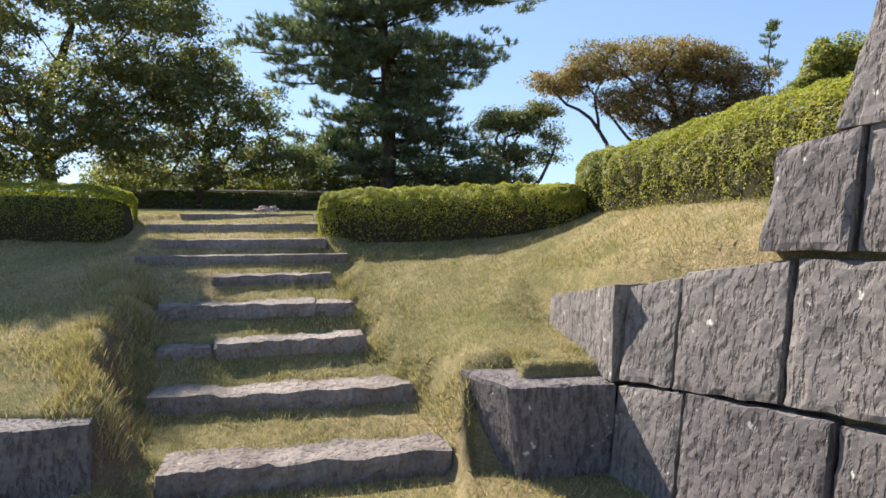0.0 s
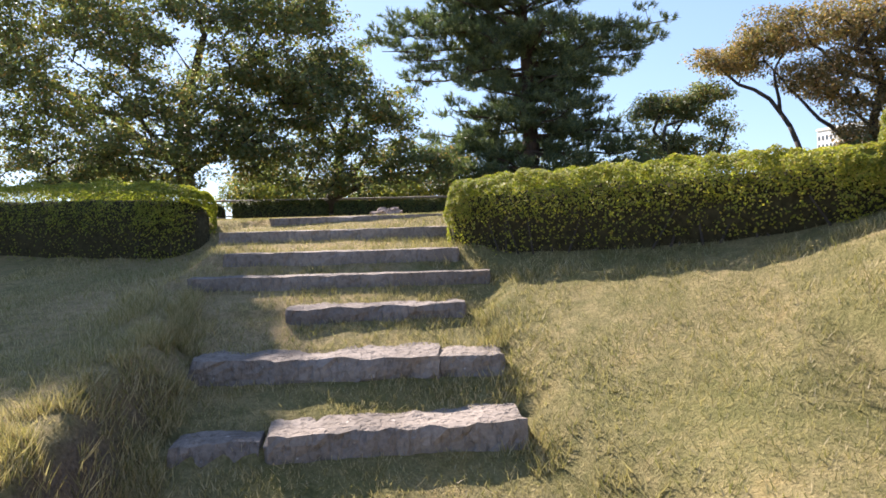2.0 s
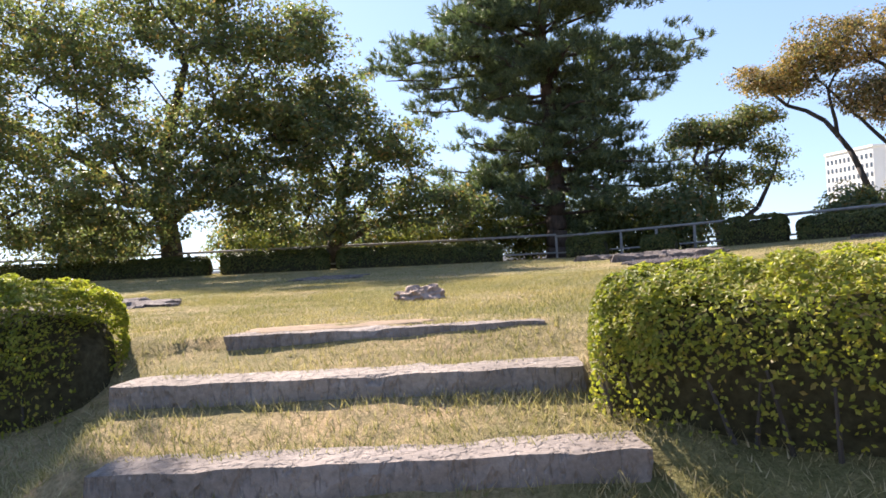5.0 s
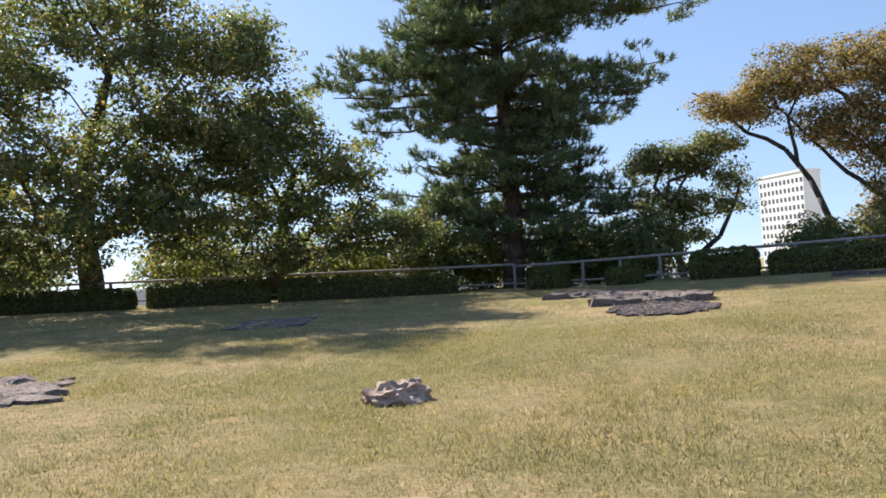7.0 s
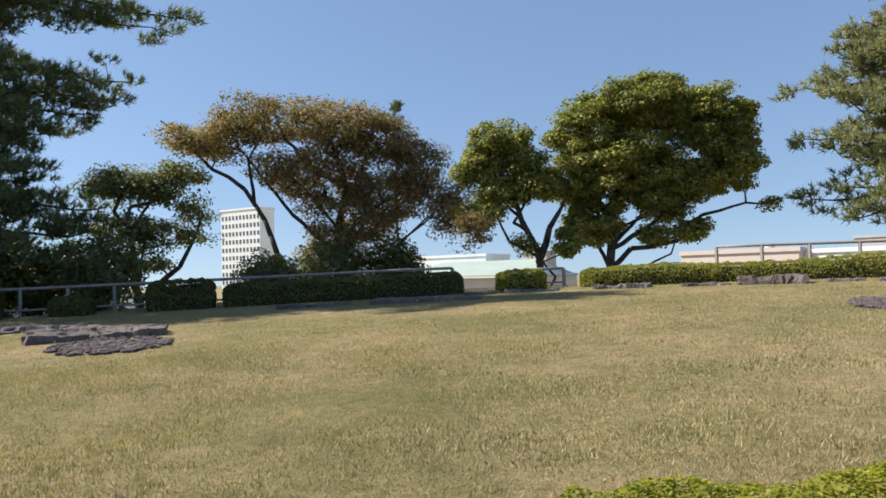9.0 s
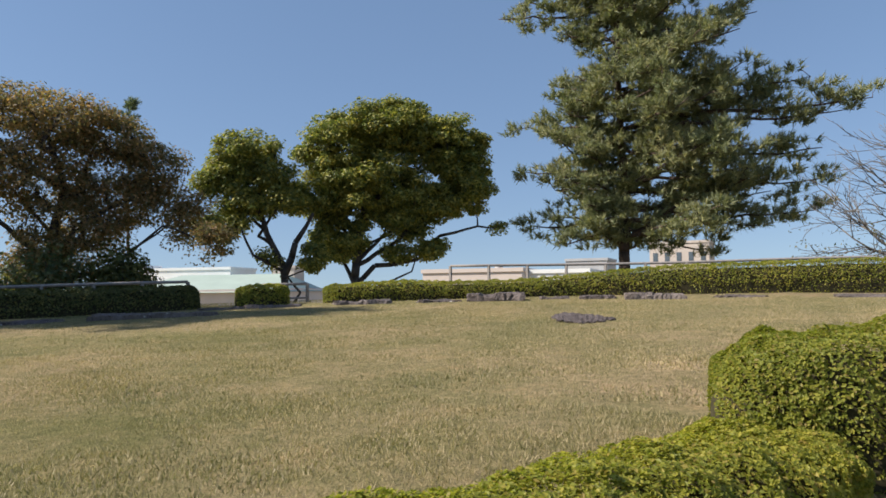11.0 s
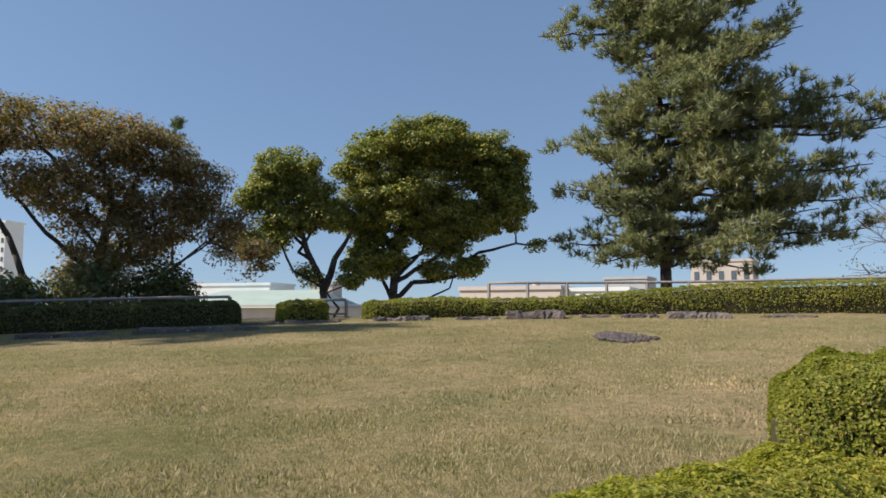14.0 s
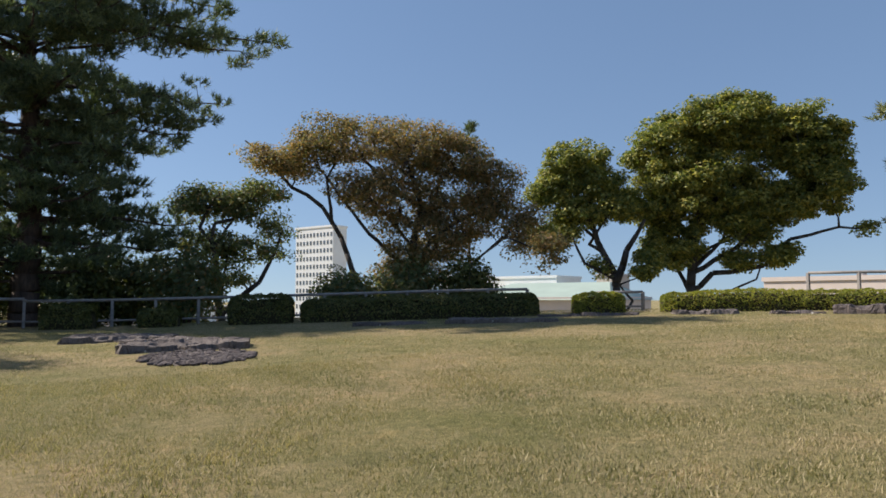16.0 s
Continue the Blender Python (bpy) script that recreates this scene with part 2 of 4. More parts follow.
    z = 1.76 + 0.0093 * (y - 9.7) + 0.034 * np.logaddexp(0, (x + 1.5) * 1.2) / 1.2 + 0.012 * np.logaddexp(0, (-x - 3) * 1.2) / 1.2
    return np.minimum(z, 2.75)


def fence_y(x):
    return np.interp(x, [-60, -22, -8, -2.4, 4, 10.6, 13.6, 18, 20.5, 22.5, 24], [20, 26.8, 29.6, 30.2, 27.0, 23.7, 21.0, 15.0, 9.0, 3.0, -10.0])


def ground_height(x, y):
    x, y = np.asarray(x, float), np.asarray(y, float)
    lawn = lawn_height(x, y)
    a = (x + 1.2) * 0.985 + (y - 4.8) * 0.17
    b = (y - 4.8) * 0.985 - (x + 1.2) * 0.17
    base = np.clip(0.22 + 0.345 * b, -0.02, 3) + 0.25 * np.maximum(0, a - 0.9) * smooth01(b / 2)
    hill = np.minimum(-0.344 + 0.658 * a - 0.058 * b, lawn + 0.1)
    cap = 0.65 + 0.12 * np.maximum(0, y - 4.8) + 0.32 * np.maximum(0, y - 5.7) + 3.5 * np.maximum(0, x - (1.26 - 0.2 * (y - 4.5)))
    hill = -0.06 * np.logaddexp(-hill / 0.06, -cap / 0.06)
    k = 0.22
    right = k * np.logaddexp(base / k, hill / k)
    k = 0.12
    right = -k * np.logaddexp(-right / k, -lawn / k) + 0.03
    bank = np.interp(y, [4.1, 4.9, 6.0, 7.4, 8.5, 9.4, 9.8], [0.45, 0.78, 0.98, 1.22, 1.38, 1.76, 1.76])
    # stair treads
    tread = np.full(x.shape, -0.08)
    for i, (lx, ly, rx, ry, z) in enumerate(STEPS):
        edge = ly + (x - lx) * (ry - ly) / (rx - lx)
        if i + 1 < len(STEPS):
            lx2, ly2, rx2, ry2, z2 = STEPS[i + 1]
            run = np.maximum(ly2 + (x - lx2) * (ry2 - ly2) / (rx2 - lx2) - edge, 0.25)
            rise = max(0.0, z2 - z - (0.12 if i < 3 else 0.085))
        else:
            run, rise = 1.0, 0.0
        up = rise * np.clip((y - edge - TOP[i]) / np.maximum(run - TOP[i], 0.1), 0, 1)
        tread = np.where(y > edge + TOP[i] - 0.03, z - 0.02 + up, np.where(y > edge + 0.06, z - 0.08, tread))
    tread = np.where(y > 9.6, lawn, tread)
    xl = np.interp(y, [3.9, 5.1, 5.6, 6.3, 7.4, 8.4, 9.5], [-1.95, -2.3, -2.42, -2.7, -3.3, -3.65, -3.7])
    xl = xl + 0.09 * np.sin(y * 3.1 + 0.6) + 0.05 * np.sin(y * 7.3 + 1.0)
    xr = np.interp(y, [4.4, 5.4, 6.2, 6.7, 7.4, 7.9, 8.7, 9.7], [0.22, -0.1, -0.58, -0.75, -1.05, -1.0, -1.45, -1.6])
    z = np.where(x < (xl + xr) / 2, tread + (bank - tread) * smooth01((xl - x + 0.08) / 0.36), tread + (right - tread) * smooth01((x - xr + 0.05) / 0.3))
    # upper lawn
    z = z + (lawn - z) * smooth01((y - 9.0) / 0.7)
    # low ground in front of the walls
    low = -0.02 + 0.01 * (y - 3)
    behind = -((x - WALL_A[0]) * WALL_N[0] + (y - WALL_A[1]) * WALL_N[1])
    along = (x - WALL_A[0]) * WALL_DIR[0] + (y - WALL_A[1]) * WALL_DIR[1]
    inner = np.where(x > 0.3, smooth01((behind - 0.02) / 0.25), 1.0)
    front = 4.33 + 0.17 * (x - 0.54) + np.where(x < 0.6, 0.25, 0.1)
    inner = np.where((x > 0.28) & (x < 1.32), smooth01((y - front + np.where(x < 0.6, 0.12, 0.0)) / np.where(x < 0.6, 0.62, 0.2)), inner)
    z = np.where(x > 0.28, low + (z - low) * inner, z)
    left_front = smooth01((y - 4.0) / 0.18)
    z = np.where(x < -1.9, low + (z - low) * left_front, z)
    z = np.where(y < 3.9, np.where(x > 0.28, z, low), z)
    # the hill falls away outside the fence
    out = np.maximum(y - fence_y(x) - 2.0, np.maximum(x - 25.5, -30 - x))
    z = z - np.clip(out, 0, 22) * 0.55 * smooth01(out / 4)
    return np.maximum(z, -9.0)


def axis(lo, hi, step, far):
    core = np.arange(lo, hi + step / 2, step)
    grow, out = step, []
    p = hi
    while p < far:
        grow = min(grow * 1.22, 400)
        p += grow
        out.append(p)
    grow, p, inn = step, lo, []
    while p > -far:
        grow = min(grow * 1.22, 400)
        p -= grow
        inn.append(p)
    return np.array(inn[::-1] + core.tolist() + out)


gx, gy = axis(-7, 5, 0.05, 4000), axis(3.3, 11, 0.05, 4000)
GX, GY = np.meshgrid(gx, gy)
GZ = ground_height(GX, GY)
near = np.exp(-((GX + 2) / 30) ** 2 - ((GY - 10) / 30) ** 2)
for s, amp in ((1.1, 0.02), (0.25, 0.012)):
    GZ += near * amp * np.array([noise.noise(Vector((u / s, v / s, 3))) for u, v in zip(GX.ravel(), GY.ravel())]).reshape(GX.shape)
nx, ny = len(gx), len(gy)
idx = np.arange(nx * ny).reshape(ny, nx)
quads = np.stack([idx[:-1, :-1], idx[:-1, 1:], idx[1:, 1:], idx[1:, :-1]], -1).reshape(-1, 4)
ground = mesh_object("ground", np.stack([GX, GY, GZ], -1).reshape(-1, 3), quads, LAWN, smooth=True)
tagged(ground, "dry autumn lawn with straw and green patches on a hilltop", "ground", kind="structure")


def gh(x, y):
    return float(ground_height(np.array([x]), np.array([y]))[0])

# rough stone pieces ---------------------------------------------------------------


def rough_block(w, d, h, cell=0.05, rough=0.012, edge=0.03, seed=0.0, taper=0.0, lean=0.0):
    """A hewn block, w along x, d along y (front at y = 0), h along z, with chipped edges and an uneven face."""
    n = [max(2, min(26, int(round(v / cell)))) for v in (w, d, h)]
    bm = bmesh.new()
    done = {}

    def vert(i, j, k):
        key = (i, j, k)
        if key not in done:
            done[key] = bm.verts.new((i / n[0] * w, j / n[1] * d, k / n[2] * h))
        return done[key]
    for i in range(n[0]):
        for j in range(n[1]):
            bm.faces.new((vert(i, j, 0), vert(i, j + 1, 0), vert(i + 1, j + 1, 0), vert(i + 1, j, 0)))
            bm.faces.new((vert(i, j, n[2]), vert(i + 1, j, n[2]), vert(i + 1, j + 1, n[2]), vert(i, j + 1, n[2])))
    for i in range(n[0]):
        for k in range(n[2]):
            bm.faces.new((vert(i, 0, k), vert(i + 1, 0, k), vert(i + 1, 0, k + 1), vert(i, 0, k + 1)))
            bm.faces.new((vert(i, n[1], k), vert(i, n[1], k + 1), vert(i + 1, n[1], k + 1), vert(i + 1, n[1], k)))
    for j in range(n[1]):
        for k in range(n[2]):
            bm.faces.new((vert(0, j, k), vert(0, j, k + 1), vert(0, j + 1, k + 1), vert(0, j + 1, k)))
            bm.faces.new((vert(n[0], j, k), vert(n[0], j + 1, k), vert(n[0], j + 1, k + 1), vert(n[0], j, k + 1)))
    c = Vector((w / 2, d / 2, h / 2))
    for v in bm.verts:
        p = v.co.copy()
        near = [min(p[q], (w, d, h)[q] - p[q]) for q in range(3)]
        two = sorted(near)[1]
        if two < edge * 1.2:
            chip = 0.5 + 0.9 * noise.noise(p * 7 + Vector((seed, 3, 9)))
            v.co += (c - p).normalized() * edge * max(0.15, chip) * (1 - two / (edge * 1.2)) * 0.8
        off = noise.noise(p * 5 + Vector((seed, seed, 1))) * rough * 1.4 + noise.noise(p * 17 + Vector((seed, 5, 1))) * rough
        v.co += Vector((off * 0.5, off, off * 0.6))
        f = p.z / h
        v.co.x += lean * f + (c.x - p.x) / w * 2 * taper * f
    return bm


def step_things():
    for i, (lx, ly, rx, ry, z) in enumerate(STEPS):
        w = math.hypot(rx - lx, ry - ly)
        ang = math.degrees(math.atan2(ry - ly, rx - lx))
        d = TOP[i] + 0.1
        h = (0.27, 0.3, 0.32, 0.3, 0.26, 0.24, 0.22, 0.24, 0.16)[i]
        rough = 0.02 if i < 5 else 0.008
        t = thing("stone_step", pose(lx, ly, z - h, 0, 0, ang),
                  ("rough grey hewn stone step set in the grass slope" if i < 5 else "long straight dressed stone step edging the grass stair") if i < 8 else "flush sandy stone slab at the head of the stair",
                  "step", "steps of the grass stair")
        if i == 2:
            part("stone", rough_block(w * 0.74, d, h, 0.045, rough, 0.035, i * 3.1), STEP_STONE, t, smooth=False).location = (w * 0.26, 0, 0)
            part("stone", rough_block(w * 0.25, d, h - 0.035, 0.045, rough, 0.035, 40.0), STEP_STONE, t).location = (0, 0.05, 0)
        elif i == 3:
            part("stone", rough_block(w * 0.8, d, h, 0.04, 0.026, 0.04, i * 3.1), STEP_STONE, t)
            part("stone", rough_block(w * 0.22, d * 0.9, h - 0.015, 0.04, 0.02, 0.04, 51.0), STEP_STONE, t).location = (w * 0.785, 0.02, 0)
        else:
            part("stone", rough_block(w, d, h, 0.045, rough, 0.035, i * 3.1), STEP_STONE, t)


step_things()


def wall_block(parent, s0, s1, z0, z1, z0b=None, z1b=None, slant=0.0, proud=0.0, seed=0.0, depth=0.55):
    """A block of the wall between two stretches along its foot line; z0b, z1b: heights at the far end."""
    z0b = z0 if z0b is None else z0b
    z1b = z1 if z1b is None else z1b
    w, h = s1 - s0, z1 - z0
    gap = 0.012
    bm = rough_block(w - 2 * gap, depth, h - 2 * gap, 0.045, 0.006, 0.024, seed)
    for v in bm.verts:
        fx, fz = v.co.x / w, v.co.z / h
        lo, hi = z0 + (z0b - z0) * fx, z1 + (z1b - z1) * fx
        v.co.z = lo + gap + (hi - lo - 2 * gap) * fz * h / (h - 2 * gap)
        v.co.x += s0 + gap + slant * fz * (1 - fx)
        v.co.y += 0.13 * (v.co.z - 0.6) - proud
    m = Matrix.Translation((WALL_A[0], WALL_A[1], 0)) @ Matrix.Rotation(math.atan2(WALL_DIR[1], WALL_DIR[0]), 4, "Z")
    bm.transform(m)
    return part("stone_block", bm, STONE, parent)


wall = thing("stone_wall", (0, 0, 0), "grey pitted ashlar retaining wall stepping up beside the grass stair", "wall", kind="structure")
wall_block(wall, 0.0, 0.58, -0.25, 0.61, -0.25, 0.69, seed=1, proud=0.0)
wall_block(wall, 0.58, 1.5, -0.25, 0.69, -0.25, 0.755, seed=2, proud=0.015)
wall_block(wall, 1.5, 2.4, -0.25, 0.74, -0.25, 0.8, seed=3, proud=-0.01)
# the return at the wall's end, running back into the bank
bm = rough_block(1.2, 0.45, 0.68, 0.045, 0.006, 0.024, 4.0)
for v in bm.verts:
    v.co.z -= 0.18 * v.co.x * v.co.z / 0.68 - 0.02
    v.co.x -= 0.06 * v.co.z
bm.transform(Matrix.Translation((1.235, 4.5, 0.58)) @ Matrix(((-0.2, 0.98, 0, 0), (0.98, 0.2, 0, 0), (0, 0, 1, 0), (0, 0, 0, 1))))
bmesh.ops.reverse_faces(bm, faces=bm.faces[:])
part("stone_block", bm, STONE, wall)
wall_block(wall, 0.0, 0.47, 0.62, 1.27, 0.66, 1.38, seed=5, proud=0.0)
wall_block(wall, 0.47, 1.2, 0.66, 1.40, 0.74, 1.53, seed=6, proud=0.012)
wall_block(wall, 1.2, 2.1, 0.74, 1.53, 0.79, 1.55, seed=7, proud=0.0)
wall_block(wall, 2.1, 3.0, 0.79, 1.55, 0.82, 1.55, seed=8, proud=0.02)
wall_block(wall, 0.98, 1.5, 1.53, 2.11, 1.55, 2.19, slant=0.06, seed=9, proud=0.03)
wall_block(wall, 1.5, 2.4, 1.55, 2.19, 1.55, 2.2, seed=10, proud=0.0)
wall_block(wall, 1.33, 2.15, 2.15, 2.8, 2.2, 2.95, slant=0.16, seed=11, proud=0.02)
wall_block(wall, 2.15, 3.0, 2.2, 2.95, 2.2, 3.0, seed=12)
wall_block(wall, 2.4, 3.3, -0.25, 0.8, -0.25, 0.82, seed=13)
wall_block(wall, 2.4, 3.2, 1.55, 2.2, 1.55, 2.2, seed=14)
# the end block that stands out from the wall
end_block = thing("stone_end_block", pose(0.0, 0.0, 0.0), "squared dark stone block standing out from the wall foot", "stone block", kind="structure")
bm = rough_block(0.73, 0.6, 0.86, 0.045, 0.008, 0.03, 21.0)
for v in bm.verts:
    v.co.x -= 0.38 * v.co.y * (1 - v.co.x / 0.73) + 0.1 * (v.co.z - 0.86) * (1 - v.co.x / 0.73)
bm.transform(pose(0.54, 4.33, -0.25, 0, 0, 9.5))
part("stone_block", bm, STONE, end_block)
left_wall = thing("stone_wall", (0, 0, 0), "low dark stone retaining block holding the grass bank", "wall", kind="structure")
for k, (w, x) in enumerate(((0.95, -3.0), (1.1, -4.12), (1.2, -5.34))):
    bm = rough_block(w, 0.5, 0.72, 0.05, 0.008, 0.03, 31.0 + k)
    bm.transform(pose(x, 4.04 - 0.33 * (-2.07 - x - w) - 0.3 * w, -0.26, 0, 0, 18))
    part("stone_block", bm, STONE, left_wall)

# hedges ---------------------------------------------------------------------------


def leaf_cards(centres, normals, size, spread, aspect=0.55, rng=rng):
    """Small folded leaves: two triangles each, at the given places and about the given directions."""
    n = len(centres)
    d = normals + rng.normal(0, spread, (n, 3))
    d /= np.linalg.norm(d, axis=1)[:, None] + 1e-9
    side = np.cross(d, rng.normal(0, 1, (n, 3)))
    side /= np.linalg.norm(side, axis=1)[:, None] + 1e-9
    up = np.cross(side, d)
    s = size * rng.uniform(0.65, 1.25, (n, 1))
    tip, back = centres + up * s * 0.5, centres - up * s * 0.5
    wing = side * s * aspect * 0.5
    fold = d * s * 0.1
    v = np.stack([back, centres + wing + fold, tip, centres - wing + fold], 1).reshape(-1, 3)
    k = np.arange(n)[:, None] * 4
    f = np.concatenate([k + np.array([[0, 1, 2]]), k + np.array([[0, 2, 3]])], 0)
    return v, f


def hedge(name, path, width, count, leaf, label, material=HEDGE_LEAF, rough=0.07, ends=True, seed=1, group="clipped hedges", bare_foot=False):
    """A clipped hedge along path: points of x, y, base z, top z."""
    r = np.random.default_rng(seed)
    P = np.array(path, float)
    seg = np.hypot(*np.diff(P[:, :2], axis=0).T)
    L = np.concatenate([[0], np.cumsum(seg)])
    total = L[-1]

    def frame_at(s):
        c = np.stack([np.interp(s, L, P[:, q]) for q in range(4)], -1)
        c2 = np.stack([np.interp(np.clip(s + 0.05, 0, total), L, P[:, q]) - np.interp(np.clip(s - 0.05, 0, total), L, P[:, q]) for q in range(2)], -1)
        c2 /= np.linalg.norm(c2, axis=-1)[..., None]
        return c, c2

    def surface(s, ang, grow=1.0):
        """ang 0..1 runs from the foot of one side over the top to the foot of the other side."""
        c, dvec = frame_at(np.clip(s, 0, total))
        a = ang * math.pi
        q = 4.0
        ca, sa = np.cos(a), np.sin(a)
        rad = (np.abs(ca) ** q + np.abs(sa) ** q) ** (-1 / q)
        endf = np.ones_like(s)
        if ends:
            e = np.clip(np.minimum(s, total - s) / (width * 0.42), 0, 1)
            endf = np.sqrt(np.clip(1 - (1 - e) ** 2.6, 0.0, 1))
        across = ca * rad * width / 2 * (0.25 + 0.75 * endf) * grow
        hh = (c[..., 3] - c[..., 2])
        taper = 1 - (0.3 if bare_foot else 0.14) * np.clip(1 - sa * rad * 1.4, 0, 1)
        z = c[..., 2] + sa * rad * hh * (0.72 + 0.28 * endf) * grow
        nrm = np.stack([-dvec[..., 1], dvec[..., 0]], -1)
        xy = c[..., :2] + nrm * (across * taper)[..., None]
        return np.concatenate([xy, z[..., None]], -1)
    base = thing(name, (P[0, 0], P[0, 1], P[0, 2]), label, "hedge", group)
    off = np.array((P[0, 0], P[0, 1], P[0, 2]))
    ns, na = max(8, int(total / 0.12)), 18
    S, A = np.meshgrid(np.linspace(0, total, ns), np.linspace(0, 1, na), indexing="ij")
    # closed dark shell under the leaves, stands in for the shade inside the hedge
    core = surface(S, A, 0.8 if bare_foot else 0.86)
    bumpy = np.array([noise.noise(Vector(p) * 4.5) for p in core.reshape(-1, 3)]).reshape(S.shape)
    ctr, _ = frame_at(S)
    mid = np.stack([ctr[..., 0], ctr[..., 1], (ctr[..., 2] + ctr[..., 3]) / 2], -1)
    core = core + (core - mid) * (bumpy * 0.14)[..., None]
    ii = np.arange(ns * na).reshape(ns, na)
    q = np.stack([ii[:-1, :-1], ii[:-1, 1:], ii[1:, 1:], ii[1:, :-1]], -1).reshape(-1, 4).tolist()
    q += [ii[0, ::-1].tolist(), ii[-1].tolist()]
    mesh_object("dark_core", core.reshape(-1, 3) - off, q, HEDGE_CORE, base, True)
    s = r.uniform(-0.0, total, count)
    if ends:
        k = int(count * min(0.3, width / total))
        s[:k] = np.where(r.random(k) < 0.5, r.uniform(0, width * 0.45, k), total - r.uniform(0, width * 0.45, k))
    a = r.uniform(0.02, 0.98, count)
    low = np.minimum(a, 1 - a)
    foot = r.random(count) < (np.clip((0.205 - low) / 0.1, 0, 0.86) if bare_foot else np.clip((0.17 - low) / 0.1, 0, 0.75))
    s, a = s[~foot], a[~foot]
    count = len(s)
    p = surface(s, a, 1.0)
    p2 = surface(s, np.clip(a + 0.01, 0, 1), 1.0)
    c, dvec = frame_at(np.clip(s, 0, total))
    mid = np.stack([c[:, 0], c[:, 1], c[:, 2] + (c[:, 3] - c[:, 2]) * 0.45], -1)
    out = p - mid
    out /= np.linalg.norm(out, axis=1)[:, None] + 1e-9
    lump = np.array([noise.noise(Vector(v) * 5.0) + 0.5 * noise.noise(Vector(v) * 13.0) for v in p])
    p = p + out * (lump * rough - r.exponential(0.018, count) + 0.008)[:, None]
    out[:, 2] += 0.35
    v, f = leaf_cards(p, out, leaf, 0.5, 0.62, r)
    tagged(mesh_object("leafage", v - off, f, material, base), kind="stuff")
    # bare stems at the foot
    bm = bmesh.new()
    for t in np.arange(0.15, total - 0.1, 0.085 if bare_foot else 0.22):
        cc, dv = frame_at(np.array(t + r.uniform(-0.05, 0.05)))
        nv = np.array((-dv[1], dv[0]))
        for w in (-0.27, 0.25):
            x, y = cc[:2] + nv * width * (w + r.uniform(-0.06, 0.06))
            top = Vector((x + r.uniform(-0.2, 0.2), y + r.uniform(-0.14, 0.14), cc[2] + r.uniform(0.3, 0.62 if bare_foot else 0.4) * (cc[3] - cc[2]))) - Vector(off)
            add_tube(bm, [Vector((x, y, cc[2] - 0.04)) - Vector(off), top], [0.011, 0.005], 5)
    tagged(part("stemwork", bm, BARK, base), kind="stuff")
    return base


def add_tube(bm, pts, radii, sides=6):
    rings = []
    for i, (p, r) in enumerate(zip(pts, radii)):
        d = (pts[min(i + 1, len(pts) - 1)] - pts[max(i - 1, 0)])
        d = d.normalized() if d.length > 1e-6 else Vector((0, 0, 1))
        s = d.orthogonal().normalized()
        u = d.cross(s)
        rings.append([bm.verts.new(p + (s * math.cos(a) + u * math.sin(a)) * r) for a in [2 * math.pi * k / sides for k in range(sides)]])
    for a, b in zip(rings, rings[1:]):
        for k in range(sides):
            bm.faces.new((a[k], a[(k + 1) % sides], b[(k + 1) % sides], b[k]))
    bm.faces.new(rings[-1])
    bm.faces.new(rings[0][::-1])


# near-black brown: the hedge's inner shade is put into this colour
HEDGE_CORE = plain_mat("hedge_inner_shade", (0.05, 0.044, 0.024), 0.95, 0.1, 25, 0.5)


def hp(x, y, h, lift=0.0):
    g = gh(x, y)
    return (x, y, g - 0.14, g + h + lift)


hedge("low_hedge", [(-1.44, 8.8, 1.36, 2.05), (-0.3, 8.3, 1.4, 2.07), (0.6, 7.92, 1.48, 2.07), (1.7, 7.48, 1.6, 2.09)], 0.84, 95000, 0.024,
      "low clipped bright green hedge beside the head of the stair", seed=2, bare_foot=True)
hedge("tall_hedge", [(1.93, 7.9, 1.62, 2.43), (2.45, 6.4, 1.66, 2.54), (2.85, 4.9, 1.7, 2.64), (3.2, 3.4, 1.74, 2.7)], 0.95, 110000, 0.024,
      "taller clipped green hedge running along the top of the wall", seed=3)
hedge("low_hedge", [(-4.02, 8.85, 1.32, 2.12), (-5.2, 8.95, 1.32, 2.18), (-7.0, 9.1, 1.36, 2.2), (-9.0, 9.2, 1.4, 2.2)], 1.0, 90000, 0.024,
      "low clipped green hedge with a shaded side beside the stair", seed=4, bare_foot=True)
# hedges inside the fence
hedge("low_hedge", [hp(11.0, 22.3, 0.55), hp(12.3, 21.6, 0.58)], 0.8, 9000, 0.055, "short block of clipped hedge in front of the fence", seed=5)
hedge("low_hedge", [hp(13.0, 20.9, 0.5), hp(14.6, 19.2, 0.58), hp(15.4, 18.2, 0.5), hp(16.7, 16.4, 0.5), hp(17.6, 14.8, 0.62), hp(18.4, 12.8, 0.8), hp(19.4, 10.2, 0.86), hp(20.6, 7.2, 0.9),
                    hp(21.4, 4.8, 1.0), hp(22.0, 2.0, 1.1), hp(22.6, -2.0, 1.2)], 0.95, 80000, 0.055, "long clipped green hedge curving along the lawn edge", seed=6)
# fence hedges in the dark leaf, their shade painted into the colour
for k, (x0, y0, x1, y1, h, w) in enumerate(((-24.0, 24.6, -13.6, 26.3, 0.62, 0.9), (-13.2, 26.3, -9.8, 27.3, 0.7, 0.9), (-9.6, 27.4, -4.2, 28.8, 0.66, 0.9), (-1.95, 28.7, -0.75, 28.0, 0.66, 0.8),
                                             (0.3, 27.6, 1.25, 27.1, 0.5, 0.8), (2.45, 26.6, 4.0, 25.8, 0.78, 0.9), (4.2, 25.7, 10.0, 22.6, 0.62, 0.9))):
